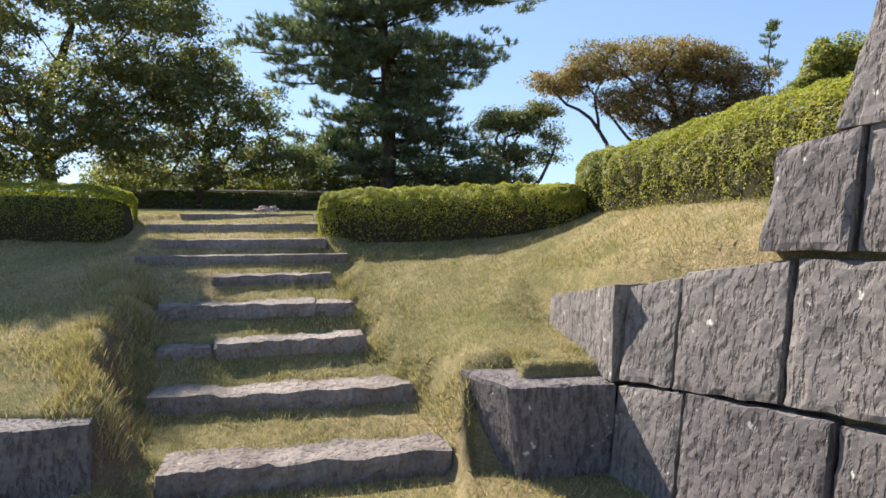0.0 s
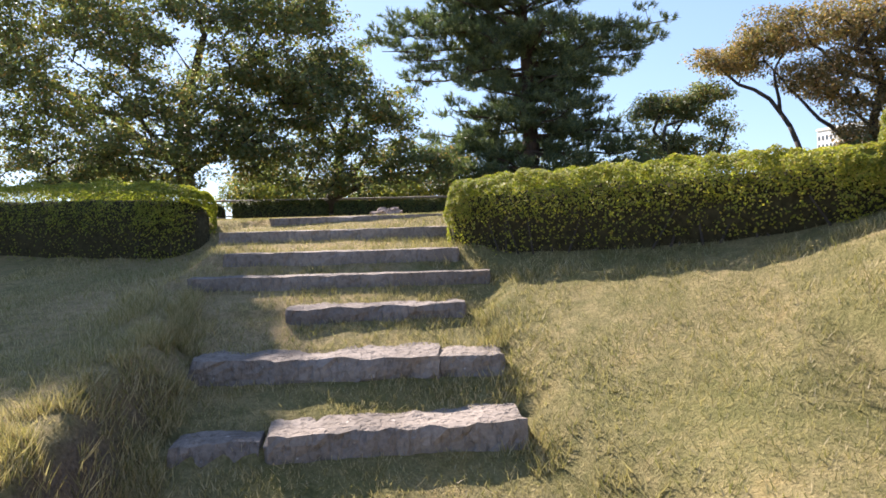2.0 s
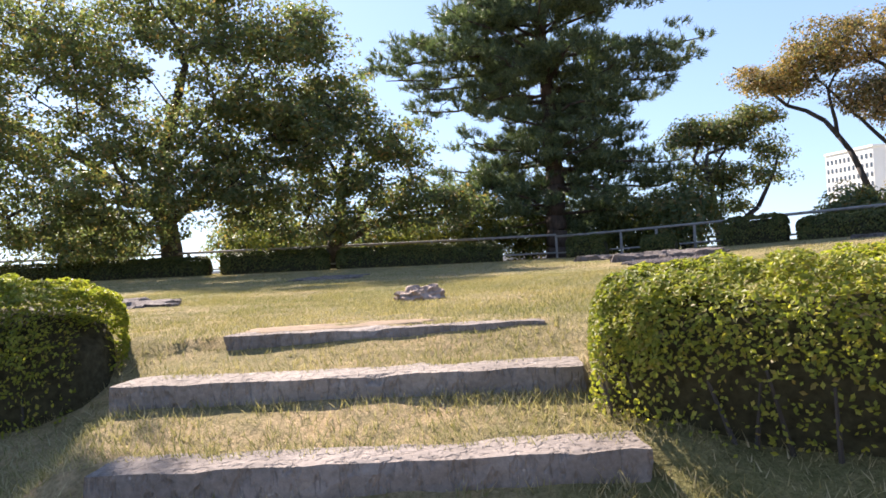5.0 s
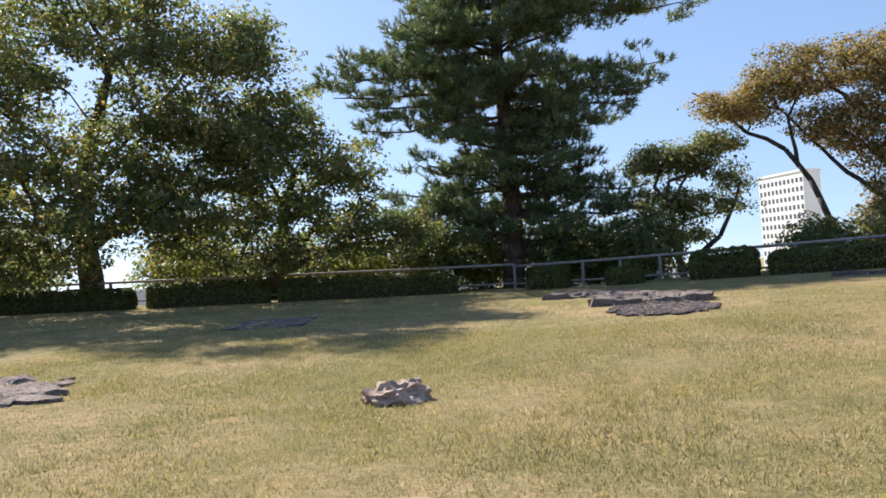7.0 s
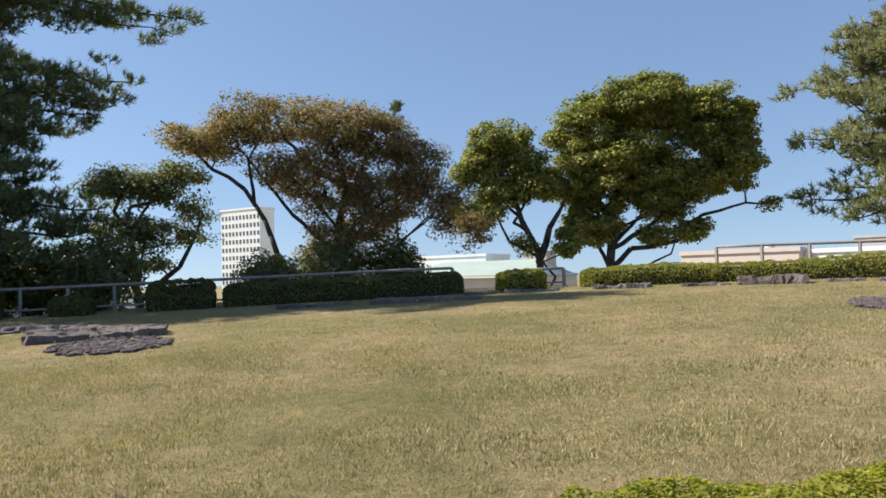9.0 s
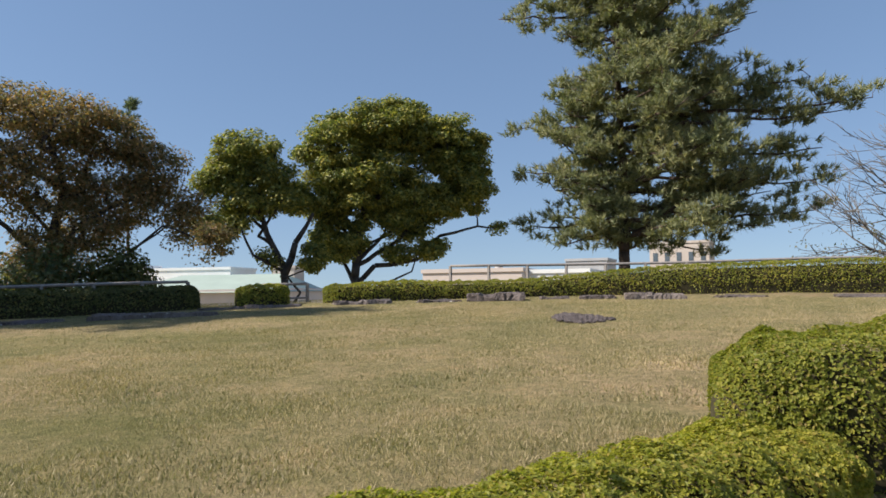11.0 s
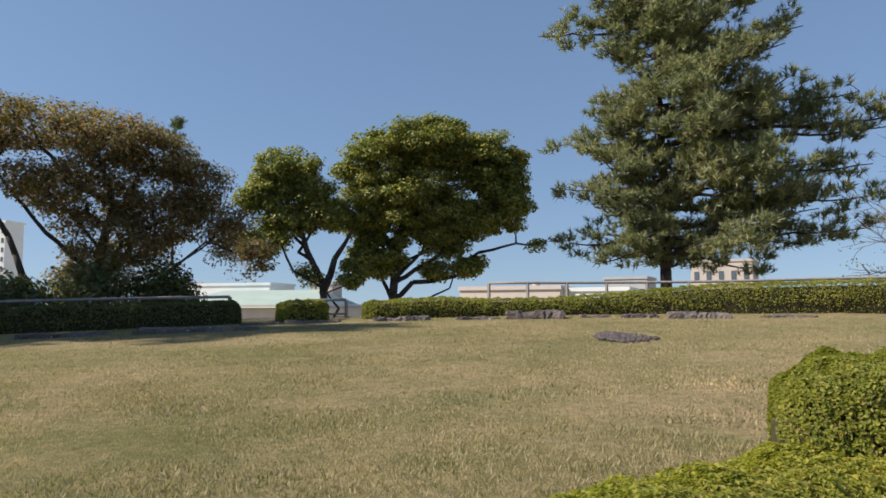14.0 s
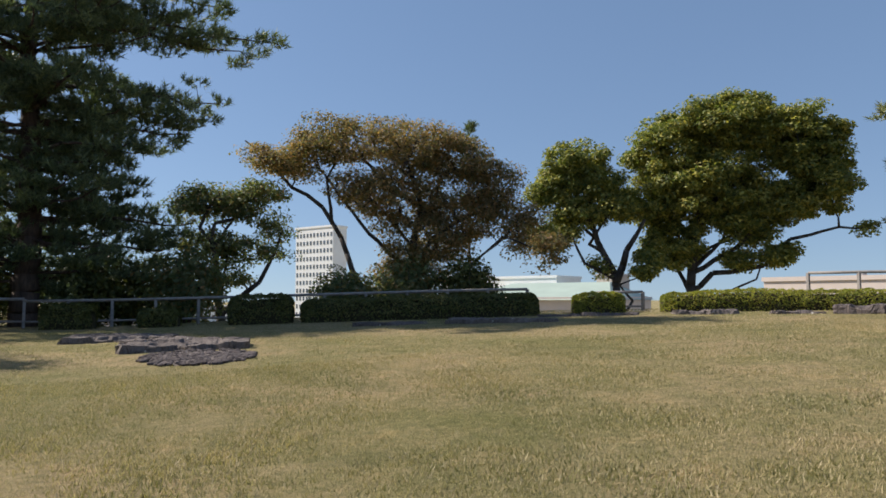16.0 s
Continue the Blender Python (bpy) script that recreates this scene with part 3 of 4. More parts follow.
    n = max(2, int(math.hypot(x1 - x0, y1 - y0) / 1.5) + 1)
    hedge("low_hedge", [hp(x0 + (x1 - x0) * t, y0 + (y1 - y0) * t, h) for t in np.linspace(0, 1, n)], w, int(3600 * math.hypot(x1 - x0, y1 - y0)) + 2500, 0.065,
          "dark clipped shrub hedge along the fence, shade painted into its leaves", HEDGE_DARK, 0.08, True, 20 + k, "shaded fence hedges")

# fence ------------------------------------------------------------------------------


def fence(points, height, gap, label, post=0.04, low_rail=True, posts_each=()):
    base = thing("fence", (points[0][0], points[0][1], gh(*points[0])), label, "fence")
    off = Vector(base.location)
    P = np.array(points)
    seg = np.hypot(*np.diff(P, axis=0).T)
    L = np.concatenate([[0], np.cumsum(seg)])
    S = np.linspace(0, L[-1], int(round(L[-1] / gap)) + 1)
    X, Y = np.interp(S, L, P[:, 0]), np.interp(S, L, P[:, 1])
    Z = ground_height(X, Y)
    ker = np.ones(5) / 5
    Zs = np.convolve(np.pad(Z, 2, mode="edge"), ker, "valid")
    shared = None
    for x, y, z, z2 in zip(X, Y, Z, Zs):
        if shared is None:
            bm = bmesh.new()
            add_box(bm, -post, -post, -0.3, post, post, height, None, 0.008)
            ob = part("post", bm, FENCE, base)
            shared = ob.data
        else:
            ob = new("post", shared)
            ob.parent = base
        ob.location = Vector((x, y, z2)) - off
    for name, h, r in (("top_rail", height, 0.042), ("bottom_rail", height * 0.22, 0.03)):
        if name == "bottom_rail" and not low_rail:
            continue
        bm = bmesh.new()
        add_tube(bm, [Vector((x, y, z + h)) - off for x, y, z in zip(X, Y, Zs)], [r] * len(X), 8)
        part(name, bm, FENCE, base, smooth=True)
    return base


fence([(-24, 26.2), (-14, 28.2), (-8, 29.4), (-2.4, 29.9)], 0.8, 2.1, "low weathered grey post and rail fence")
fence([(-2.4, 29.9), (4, 26.8), (10.4, 23.6)], 0.74, 1.15, "low weathered grey post and rail fence at the lawn edge")
fence([(12.5, 22.9), (13.5, 22.0)], 0.55, 0.6, "short stretch of pale fence between two hedges")
fence([(17.0, 19.0), (19.6, 14.4), (21.4, 9.2), (22.9, 4.0), (23.8, -1.0)], 0.98, 1.25, "low weathered pale post and rail fence behind the hedge")

# trees ---------------------------------------------------------------------------------


def grow_tree(name, base, stems, clumps, label, bark, leaf_material, leaf_kind, leaf_size, per_clump, clump_r, seed, twig=0.02, trunk_r=0.3, droop=0.0, extra=None, dens=1.0, swell=1.0, flat=0.55):
    """stems: polylines of (x, y, z) offsets from base with a start radius; clumps: ellipsoids (centre, radii, number) in offsets from base."""
    r = np.random.default_rng(seed)
    t = thing(name, base, label, "tree")
    nodes, parent, rad = [], [], []
    for pts, r0, r1 in stems:
        pts = np.array(pts, float)
        first = None
        if nodes and np.linalg.norm(pts[0]) > 0.05:
            first = int(np.argmin(np.linalg.norm(np.array(nodes) - pts[0], axis=1)))
        prev = first
        for a, b in zip(pts[:-1], pts[1:]):
            n = max(2, int(np.linalg.norm(b - a) / 0.5))
            for k in range(n):
                f = k / n
                q = a + (b - a) * f + r.normal(0, 0.035, 3)
                nodes.append(q)
                parent.append(prev)
                prev = len(nodes) - 1
        nodes.append(pts[-1])
        parent.append(prev)
    stem_count = len(nodes)
    cl = []
    for c, rr, n in clumps:
        n, rr = int(n * dens), np.array(rr) * np.array((1, 1, swell))
        d = r.normal(0, 1, (n, 3))
        d /= np.linalg.norm(d, axis=1)[:, None]
        cl.append(np.array(c) + d * np.array(rr) * (r.uniform(0.12, 1.0, (n, 1)) ** 0.45))
    cl = np.concatenate(cl)
    order = np.argsort(np.min(np.linalg.norm(cl[:, None] - np.array(nodes)[None], axis=2), axis=1))
    for i in order:
        c = cl[i]
        N = np.array(nodes)
        d = np.linalg.norm(N - c, axis=1) + 0.55 * np.maximum(0, N[:, 2] - c[2])
        j = int(np.argmin(d))
        a = N[j]
        prev = j
        for f in (0.35, 0.7, 1.0):
            q = a + (c - a) * f + np.array((0, 0, 0.12 * math.sin(f * math.pi))) * np.linalg.norm(c - a) * (1 - droop * 2) + r.normal(0, 0.05, 3) * (f < 1)
            nodes.append(q)
            parent.append(prev)
            prev = len(nodes) - 1
    N = len(nodes)
    load = np.zeros(N)
    child = np.zeros(N, int)
    for i in range(N):
        if parent[i] is not None:
            child[parent[i]] += 1
    for i in range(N - 1, -1, -1):
        load[i] += 1 if child[i] == 0 else 0
        if parent[i] is not None:
            load[parent[i]] += load[i]
    rad = twig * np.maximum(load, 1) ** 0.5
    rad = rad * min(1.0, trunk_r / rad[0]) if rad[0] > trunk_r else rad
    rad = np.maximum(rad, twig * 0.45)
    rad[0] = max(rad[0], trunk_r)
    k = 0
    for pts, r0, r1 in stems:
        n = sum(max(2, int(np.linalg.norm(np.array(b) - np.array(a)) / 0.5)) for a, b in zip(pts[:-1], pts[1:])) + 1
        rad[k:k + n] = np.maximum(rad[k:k + n] * 0.5, np.linspace(r0, r1, n))
        k += n
    owner, k = [], 0
    for s, (pts, r0, r1) in enumerate(stems):
        n = sum(max(2, int(np.linalg.norm(np.array(b) - np.array(a)) / 0.5)) for a, b in zip(pts[:-1], pts[1:])) + 1
        owner += [s] * n
    stem_bm, bm2 = [bmesh.new() for _ in stems], bmesh.new()
    for i in range(N):
        if parent[i] is None:
            continue
        a, b = Vector(nodes[parent[i]]), Vector(nodes[i])
        if (b - a).length < 1e-4:
            continue
        ra = min(rad[parent[i]], rad[i] * 1.35)
        add_tube(stem_bm[owner[i]] if i < stem_count else bm2, [a, b], [ra, rad[i]], 8 if i < stem_count else 4)
    for s, bm in enumerate(stem_bm):
        part("limb" if s else "trunk", bm, bark, t, smooth=True)
    tagged(part("branchwork", bm2, bark, t, smooth=True), kind="stuff")
    cen = np.repeat(cl, per_clump, axis=0)
    n = len(cen)
    if leaf_kind == "leaf":
        d = r.normal(0, 1, (n, 3))
        d /= np.linalg.norm(d, axis=1)[:, None]
        size = np.repeat(r.uniform(0.6, 1.3, (len(cl), 1)), per_clump, axis=0)
        p = cen + d * r.uniform(0.1, 1, (n, 1)) ** 0.5 * np.array((clump_r, clump_r, clump_r * flat)) * size
        p[:, 2] -= droop * r.random(n) * clump_r * 1.5
        nn = d * 0.6 + np.array((0, 0, 0.7))
        v, f = leaf_cards(p, nn, leaf_size, 0.45, 0.6, r)
    else:
        # tufts of needles: per_clump tufts with a spray of long thin needles
        d = r.normal(0, 1, (n, 3))
        d /= np.linalg.norm(d, axis=1)[:, None]
        d[:, 2] = np.abs(d[:, 2]) * 0.8
        p = cen + d * r.uniform(0.2, 1, (n, 1)) * np.array((clump_r, clump_r, clump_r * 0.75))
        away = cen - np.array((0, 0, 1)) * cen[:, 2:3] * np.array((0, 0, 1))
        axisv = d * 0.6 + np.array((0, 0, 0.55)) + 0.35 * away / (np.linalg.norm(away, axis=1)[:, None] + 1e-6)
        axisv /= np.linalg.norm(axisv, axis=1)[:, None]
        m = 16
        P = np.repeat(p, m, axis=0)
        A = np.repeat(axisv, m, axis=0)
        nd = A * 0.75 + r.normal(0, 0.55, P.shape)
        nd /= np.linalg.norm(nd, axis=1)[:, None]
        st = P + A * r.uniform(-0.12, 0.1, (len(P), 1))
        ln = leaf_size * r.uniform(0.7, 1.2, (len(P), 1))
        sd = np.cross(nd, r.normal(0, 1, P.shape))
        sd /= np.linalg.norm(sd, axis=1)[:, None]
        w = leaf_size * 0.075
        v = np.stack([st - sd * w, st + sd * w, st + nd * ln], 1).reshape(-1, 3)
        f = np.arange(len(v)).reshape(-1, 3)
    tagged(mesh_object("crown", v, f, leaf_material, t), kind="stuff")
    if extra:
        for c, rr, cnt, material in extra:
            d = r.normal(0, 1, (cnt, 3))
            d /= np.linalg.norm(d, axis=1)[:, None]
            p = np.array(c) + d * np.array(rr) * r.uniform(0, 1, (cnt, 1)) ** 0.4
            v, f = leaf_cards(p, d * 0.6 + np.array((0, 0, 0.7)), leaf_size, 0.6, 0.55, r)
            tagged(mesh_object("leaf_spray", v, f, material, t), "yellowing leaves", kind="stuff")
    return t


def at_ground(x, y):
    return (x, y, gh(x, y) - 0.15)


def rel(base, p):
    return (p[0] - base[0], p[1] - base[1], p[2] - base[2])


def tree_at(name, x, y, stems, clumps, *args, **kw):
    """As grow_tree, with the stems and clumps given in world metres."""
    b = at_ground(x, y)
    st = [([rel(b, p) if isinstance(p, tuple) else p for p in pts], r0, r1) for pts, r0, r1 in stems]
    st[0][0][0] = (0, 0, 0)
    cl = [(rel(b, c), rr, n) for c, rr, n in clumps]
    if kw.pop("limbs", False):
        rr = np.random.default_rng(len(cl) + int(abs(x) * 10))
        line = np.array(st[0][0], float)
        for c, radii, n in cl:
            if n < 10:
                continue
            c = np.array(c, float)
            side = float(np.hypot(*(c - line[-1])[:2]))
            z = float(np.clip(c[2] - 0.75 * side - 0.8, line[-1][2] * 0.38, line[-1][2]))
            a = np.array([np.interp(z, line[:, 2], line[:, q]) for q in range(3)])
            m1, m2 = a + (c - a) * 0.35 + rr.normal(0, 0.28, 3), a + (c - a) * 0.7 + rr.normal(0, 0.32, 3) + np.array((0, 0, 0.25))
            st.append(([tuple(a), tuple(m1), tuple(m2), tuple(c + rr.normal(0, 0.2, 3))], 0.05 + 0.0011 * n, 0.02))
    ex = kw.pop("extra", None)
    if ex:
        ex = [(rel(b, c), rr, n, m) for c, rr, n, m in ex]
    return grow_tree(name, b, st, cl, *args, extra=ex, **kw)


def pine(x, y, right, heights, left_reach, right_reach, long_boughs, count, seed, *args, **kw):
    """A pine whose boughs reach out by height, unequally to its two sides; long_boughs: height and signed reach."""
    r = np.random.default_rng(seed)
    top = heights[-1]
    right = np.array(right)
    deep = np.array((-right[1], right[0]))
    stems = [([(x, y, 0), (x + 0.1, y, top * 0.35), (x - 0.15, y, top * 0.65), (x + 0.05, y, top)], 0.4, 0.06)]
    clumps = []
    todo = [(z, s, 0.0) for z, s in long_boughs]
    for k in range(count):
        z = heights[0] + (top - heights[0]) * (k + r.random()) / count
        a = r.uniform(0, 2 * math.pi)
        reach = float(np.interp(z, heights, right_reach if math.cos(a) > 0 else left_reach))
        f = r.uniform(0.55, 0.86)
        todo.append((z, reach * math.cos(a) * f, 0.75 * reach * math.sin(a) * f))
    for z, s, d in todo:
        off = right * s + deep * d
        n = math.hypot(s, d)
        bend, sag = r.normal(0, 0.25, 2), r.normal(0.1, 0.22) * (d != 0)
        pts = [(x, y, z - sag * 0.5 * n), (x + off[0] * 0.45 + bend[0], y + off[1] * 0.45 + bend[1], z + 0.05), (x + off[0] * 0.8, y + off[1] * 0.8, z + sag * 0.15 * n), (x + off[0], y + off[1], z + 0.12 + sag * 0.3 * n)]
        stems.append((pts, 0.025 + 0.011 * n, 0.018))
        P = np.array(pts)
        for f in np.arange(0.3 if n > 2 else 0.45, 1.02, 0.62 / max(n, 0.8)):
            c = np.array([np.interp(f, (0, 0.45, 0.8, 1), P[:, q]) for q in range(3)]) + r.normal(0, (0.22, 0.22, 0.12), 3) * (1 if f < 0.9 else 0.3)
            w = 0.42 + 0.5 * math.sin(min(1.0, f) * 2.6) * min(1, n / 4)
            clumps.append((tuple(c), (w, w, 0.34 + 0.3 * w), 3 if f < 0.85 else 2))
    return tree_at("pine_tree", x, y, stems, clumps, *args, **kw)


# the dark pine in front of the stair
pine(-2.45, 31.4, (1.0, 0.0), (3.2, 4.1, 6.1, 7.4, 8.6, 9.8, 11.0, 12.2, 14.0, 16.5), (3.2, 4.2, 3.9, 5.0, 5.8, 6.2, 5.0, 4.6, 3.8, 1.0), (4.2, 4.7, 4.5, 4.2, 5.0, 5.3, 5.6, 6.2, 5.0, 1.0),
     ((9.7, -7.0), (9.1, -6.2), (10.3, -5.4), (11.9, 7.3), (11.4, 6.2), (12.9, 6.0), (9.4, 5.5), (8.8, 5.2), (7.8, -5.2), (8.2, 4.6), (5.2, 4.8), (4.4, 4.7), (4.4, -4.4), (5.4, -4.2), (3.6, 3.8)), 112, 11,
     "tall dark pine with drooping layered boughs outside the fence", PINE_BARK, NEEDLE_DARK, "needle", 0.23, 13, 0.5, 11, twig=0.014, trunk_r=0.4)
# the paler pine beyond the curved hedge
pine(25.6, 16.0, (0.31, -0.95), (4.3, 5.0, 7.5, 9.4, 11.0, 13.0, 15.0, 17.5), (2.5, 3.8, 3.9, 4.2, 3.3, 2.8, 3.2, 1.2), (5.0, 7.0, 7.4, 7.6, 6.2, 5.2, 4.8, 1.2),
     ((14.3, -5.0), (14.9, -4.0), (9.6, 9.3), (9.2, 8.3), (10.6, 7.2), (7.8, 7.5), (6.6, 7.4), (5.4, 7.2), (13.4, 5.4), (15.0, 5.1), (9.4, -4.2), (7.5, -3.9), (5.2, -3.8)), 106, 31,
     "tall pale green pine with a straight trunk behind the hedge", PINE_BARK, NEEDLE, "needle", 0.28, 10, 0.56, 12, twig=0.013, trunk_r=0.42)

# the two cherries over the fence on the stair's other side
tree_at("cherry_tree", -16.2, 28.2,
        [([(-16.2, 28.2, 0), (-16.0, 27.6, 4.2), (-15.2, 26.4, 6.2), (-13.2, 24.8, 8.6)], 0.42, 0.1), ([(-16.0, 27.6, 4.0), (-13.6, 26.2, 4.6), (-11.0, 25.4, 5.0)], 0.2, 0.06),
         ([(-16.0, 27.6, 4.2), (-18.6, 26.0, 6.6), (-20.6, 24.8, 8.0)], 0.22, 0.06)],
        [((-14.0, 24.6, 8.2), (3.6, 2.4, 2.6), 70), ((-10.8, 25.2, 8.2), (2.2, 2.0, 1.6), 36), ((-9.4, 25.6, 6.6), (1.7, 1.7, 1.2), 26), ((-17.8, 23.6, 7.6), (3.2, 2.4, 2.6), 52),
         ((-15.2, 24.4, 5.2), (3.4, 2.2, 1.4), 44), ((-20.6, 23.4, 6.0), (2.6, 2.2, 2.4), 36), ((-12.0, 25.0, 4.9), (2.2, 1.8, 0.9), 26), ((-13.2, 24.4, 10.6), (2.6, 2.2, 1.4), 34), ((-11.6, 25.4, 6.4), (1.8, 1.6, 1.3), 34), ((-10.0, 25.8, 9.4), (1.6, 1.5, 1.0), 22), ((-18.5, 24.4, 4.6), (2.6, 1.8, 1.0), 26), ((-18.0, 23.6, 10.2), (2.6, 2.2, 1.2), 34), ((-20.6, 23.0, 8.4), (2.0, 2.0, 1.4), 24), ((-17.5, 25.6, 3.5), (3.4, 1.8, 0.7), 40)],
        "spreading cherry tree with thinning green and yellowing leaves", BARK, CHERRY_GREEN, "leaf", 0.15, 78, 0.74, 13, flat=0.45, twig=0.014, trunk_r=0.42, dens=2.3, swell=1.15, limbs=True)
tree_at("cherry_tree", -10.6, 29.6,
        [([(-10.6, 29.6, 0), (-10.2, 29.0, 3.0), (-9.6, 28.2, 4.6), (-8.9, 27.4, 6.0)], 0.32, 0.08), ([(-10.2, 29.0, 2.9), (-8.2, 28.6, 3.6), (-6.4, 28.4, 3.7)], 0.15, 0.05)],
        [((-9.4, 27.0, 6.0), (1.9, 1.7, 1.2), 36), ((-7.8, 27.6, 5.0), (1.6, 1.5, 1.0), 32), ((-6.4, 28.0, 4.2), (1.3, 1.3, 0.8), 26), ((-10.6, 26.8, 4.6), (1.8, 1.5, 1.0), 28),
         ((-8.6, 28.2, 3.7), (2.0, 1.4, 0.6), 22), ((-5.4, 28.6, 3.8), (0.8, 0.9, 0.6), 10), ((-9.0, 26.8, 7.4), (1.4, 1.4, 0.8), 22), ((-7.2, 27.4, 6.0), (1.2, 1.2, 0.7), 16), ((-12.2, 26.6, 4.0), (1.6, 1.2, 0.6), 20), ((-10.0, 27.4, 3.3), (1.6, 1.0, 0.4), 14)],
        "leaning cherry tree with low spreading boughs over the fence", BARK, CHERRY_GREEN, "leaf", 0.15, 78, 0.7, 14, flat=0.45, twig=0.014, trunk_r=0.3, dens=1.5, swell=1.25, limbs=True)

# unseen tree, added so its dense canopy casts the shade on the left bank
tree_at("cherry_tree", -13.8, 12.2,
        [([(-13.8, 12.2, 0), (-13.4, 12.6, 4.6), (-12.4, 13.4, 7.4), (-11.2, 13.9, 8.8)], 0.36, 0.07)],
        [((-11.1, 13.9, 9.0), (1.75, 0.6, 0.45), 300), ((-14.8, 14.0, 9.2), (2.2, 2.0, 1.2), 44), ((-14.6, 12.0, 7.8), (2.0, 2.0, 1.4), 36)],
        "old cherry tree shading the grass bank beside the stair", BARK, CHERRY_GREEN, "leaf", 0.16, 130, 0.64, 23, twig=0.012, trunk_r=0.36)

# the browning cherry and its small green neighbour
tree_at("cherry_tree", 9.9, 30.0,
        [([(9.9, 30.0, 0), (9.9, 30.0, 4.4), (10.2, 29.8, 6.3), (9.6, 29.9, 8.2)], 0.3, 0.06),
         ([(9.9, 30.0, 2.4), (8.2, 30.8, 3.2), (7.5, 31.1, 5.0), (6.9, 31.3, 6.2), (5.8, 31.7, 6.9), (5.0, 31.9, 7.8), (4.2, 32.1, 8.5)], 0.15, 0.03),
         ([(7.2, 31.2, 5.6), (7.0, 31.3, 7.2), (7.6, 31.0, 8.4)], 0.08, 0.02)],
        [((5.6, 31.7, 7.8), (1.7, 1.4, 0.6), 40), ((7.8, 31.0, 8.7), (2.2, 1.7, 0.9), 60), ((10.0, 30.0, 8.5), (2.2, 1.7, 0.9), 60), ((11.4, 29.1, 7.9), (1.6, 1.3, 1.0), 50), ((12.7, 28.3, 6.8), (1.0, 0.8, 1.1), 34),
         ((13.4, 27.8, 5.4), (0.9, 0.7, 1.0), 24), ((9.4, 30.2, 6.5), (2.2, 1.7, 1.3), 70), ((8.0, 30.9, 6.9), (1.3, 1.0, 0.6), 16), ((10.5, 29.7, 4.9), (1.8, 1.5, 1.4), 66), ((11.7, 29.0, 5.9), (1.3, 1.0, 1.2), 40),
         ((9.6, 30.2, 3.6), (1.3, 1.0, 0.6), 26), ((12.3, 24.9, 4.3), (0.7, 0.5, 0.6), 12)],
        "cherry tree turning brown and orange in autumn", BARK, CHERRY_BROWN, "leaf", 0.12, 95, 0.62, 15, flat=0.5, twig=0.012, trunk_r=0.28, dens=1.6, limbs=True)
tree_at("cherry_tree", 3.4, 31.6,
        [([(3.4, 31.6, 0), (3.2, 31.4, 3.2), (2.9, 31.0, 4.6)], 0.2, 0.06), ([(3.3, 31.5, 2.2), (4.6, 31.2, 3.4), (5.3, 31.1, 5.2)], 0.12, 0.04)],
        [((2.8, 31.7, 6.1), (1.0, 0.9, 0.6), 22), ((3.8, 31.5, 6.0), (1.1, 1.0, 0.6), 26), ((3.0, 31.7, 4.7), (1.2, 1.1, 0.5), 22), ((4.6, 31.3, 6.6), (0.8, 0.8, 0.4), 12), ((4.3, 31.4, 4.4), (1.2, 1.1, 0.4), 12),
         ((5.2, 31.1, 5.3), (0.6, 0.6, 0.5), 8), ((3.4, 31.6, 3.6), (1.0, 0.9, 0.4), 9)],
        "small open cherry tree with sparse green leaves", BARK, CHERRY_GREEN, "leaf", 0.13, 80, 0.55, 16, flat=0.5, twig=0.013, trunk_r=0.2, dens=1.7, limbs=True)
tree_at("pine_sapling", 19.6, 41.0,
        [([(19.6, 41, 0), (19.6, 41, 6), (19.6, 41, 13.0)], 0.2, 0.03)],
        [((19.6, 41, 12.3), (0.35, 0.35, 0.9), 10), ((19.6, 41, 10.6), (0.8, 0.8, 0.8), 10), ((19.6, 41, 8.6), (1.2, 1.2, 0.8), 10)],
        "slim young conifer rising behind the cherry", PINE_BARK, NEEDLE_DARK, "needle", 0.2, 12, 0.4, 17, twig=0.015, trunk_r=0.2)

# the pair of broadleaf evergreens
tree_at("broadleaf_tree", 17.4, 27.0,
        [([(17.4, 27.0, 0), (17.4, 27.0, 3.7), (16.9, 27.5, 5.0), (16.5, 27.9, 6.6)], 0.26, 0.08), ([(17.4, 27.0, 3.4), (17.7, 26.7, 4.7), (18.2, 26.2, 5.8)], 0.17, 0.06)],
        [((16.4, 27.9, 8.2), (1.5, 1.4, 0.7), 40), ((15.6, 28.6, 7.1), (1.0, 0.9, 0.8), 28), ((16.9, 27.5, 7.3), (1.2, 1.0, 0.8), 32), ((17.4, 27.0, 6.3), (0.9, 0.8, 0.8), 24), ((16.3, 28.0, 6.1), (1.2, 1.0, 0.6), 24),
         ((15.4, 28.4, 5.2), (1.2, 1.0, 0.5), 18), ((18.2, 26.2, 4.0), (0.5, 0.5, 0.5), 12), ((17.0, 27.4, 4.0), (0.3, 0.3, 0.3), 4)],
        "forked broadleaf evergreen tree with an open crown", BARK, CAMPHOR, "leaf", 0.15, 130, 0.5, 18, twig=0.015, trunk_r=0.26, dens=1.5, limbs=True,
        extra=[((15.2, 28.2, 4.9), (0.8, 0.8, 0.4), 500, SPARSE_LEAF)])
tree_at("broadleaf_tree", 20.4, 26.0,
        [([(20.4, 26.0, 0), (20.5, 25.9, 4.3), (20.8, 25.6, 6.2), (21.2, 25.0, 8.6)], 0.32, 0.1), ([(20.4, 26.0, 2.9), (21.0, 25.3, 3.7), (22.1, 23.8, 4.0), (22.6, 23.0, 5.0), (23.5, 21.6, 5.3), (23.9, 20.7, 5.3)], 0.12, 0.03)],
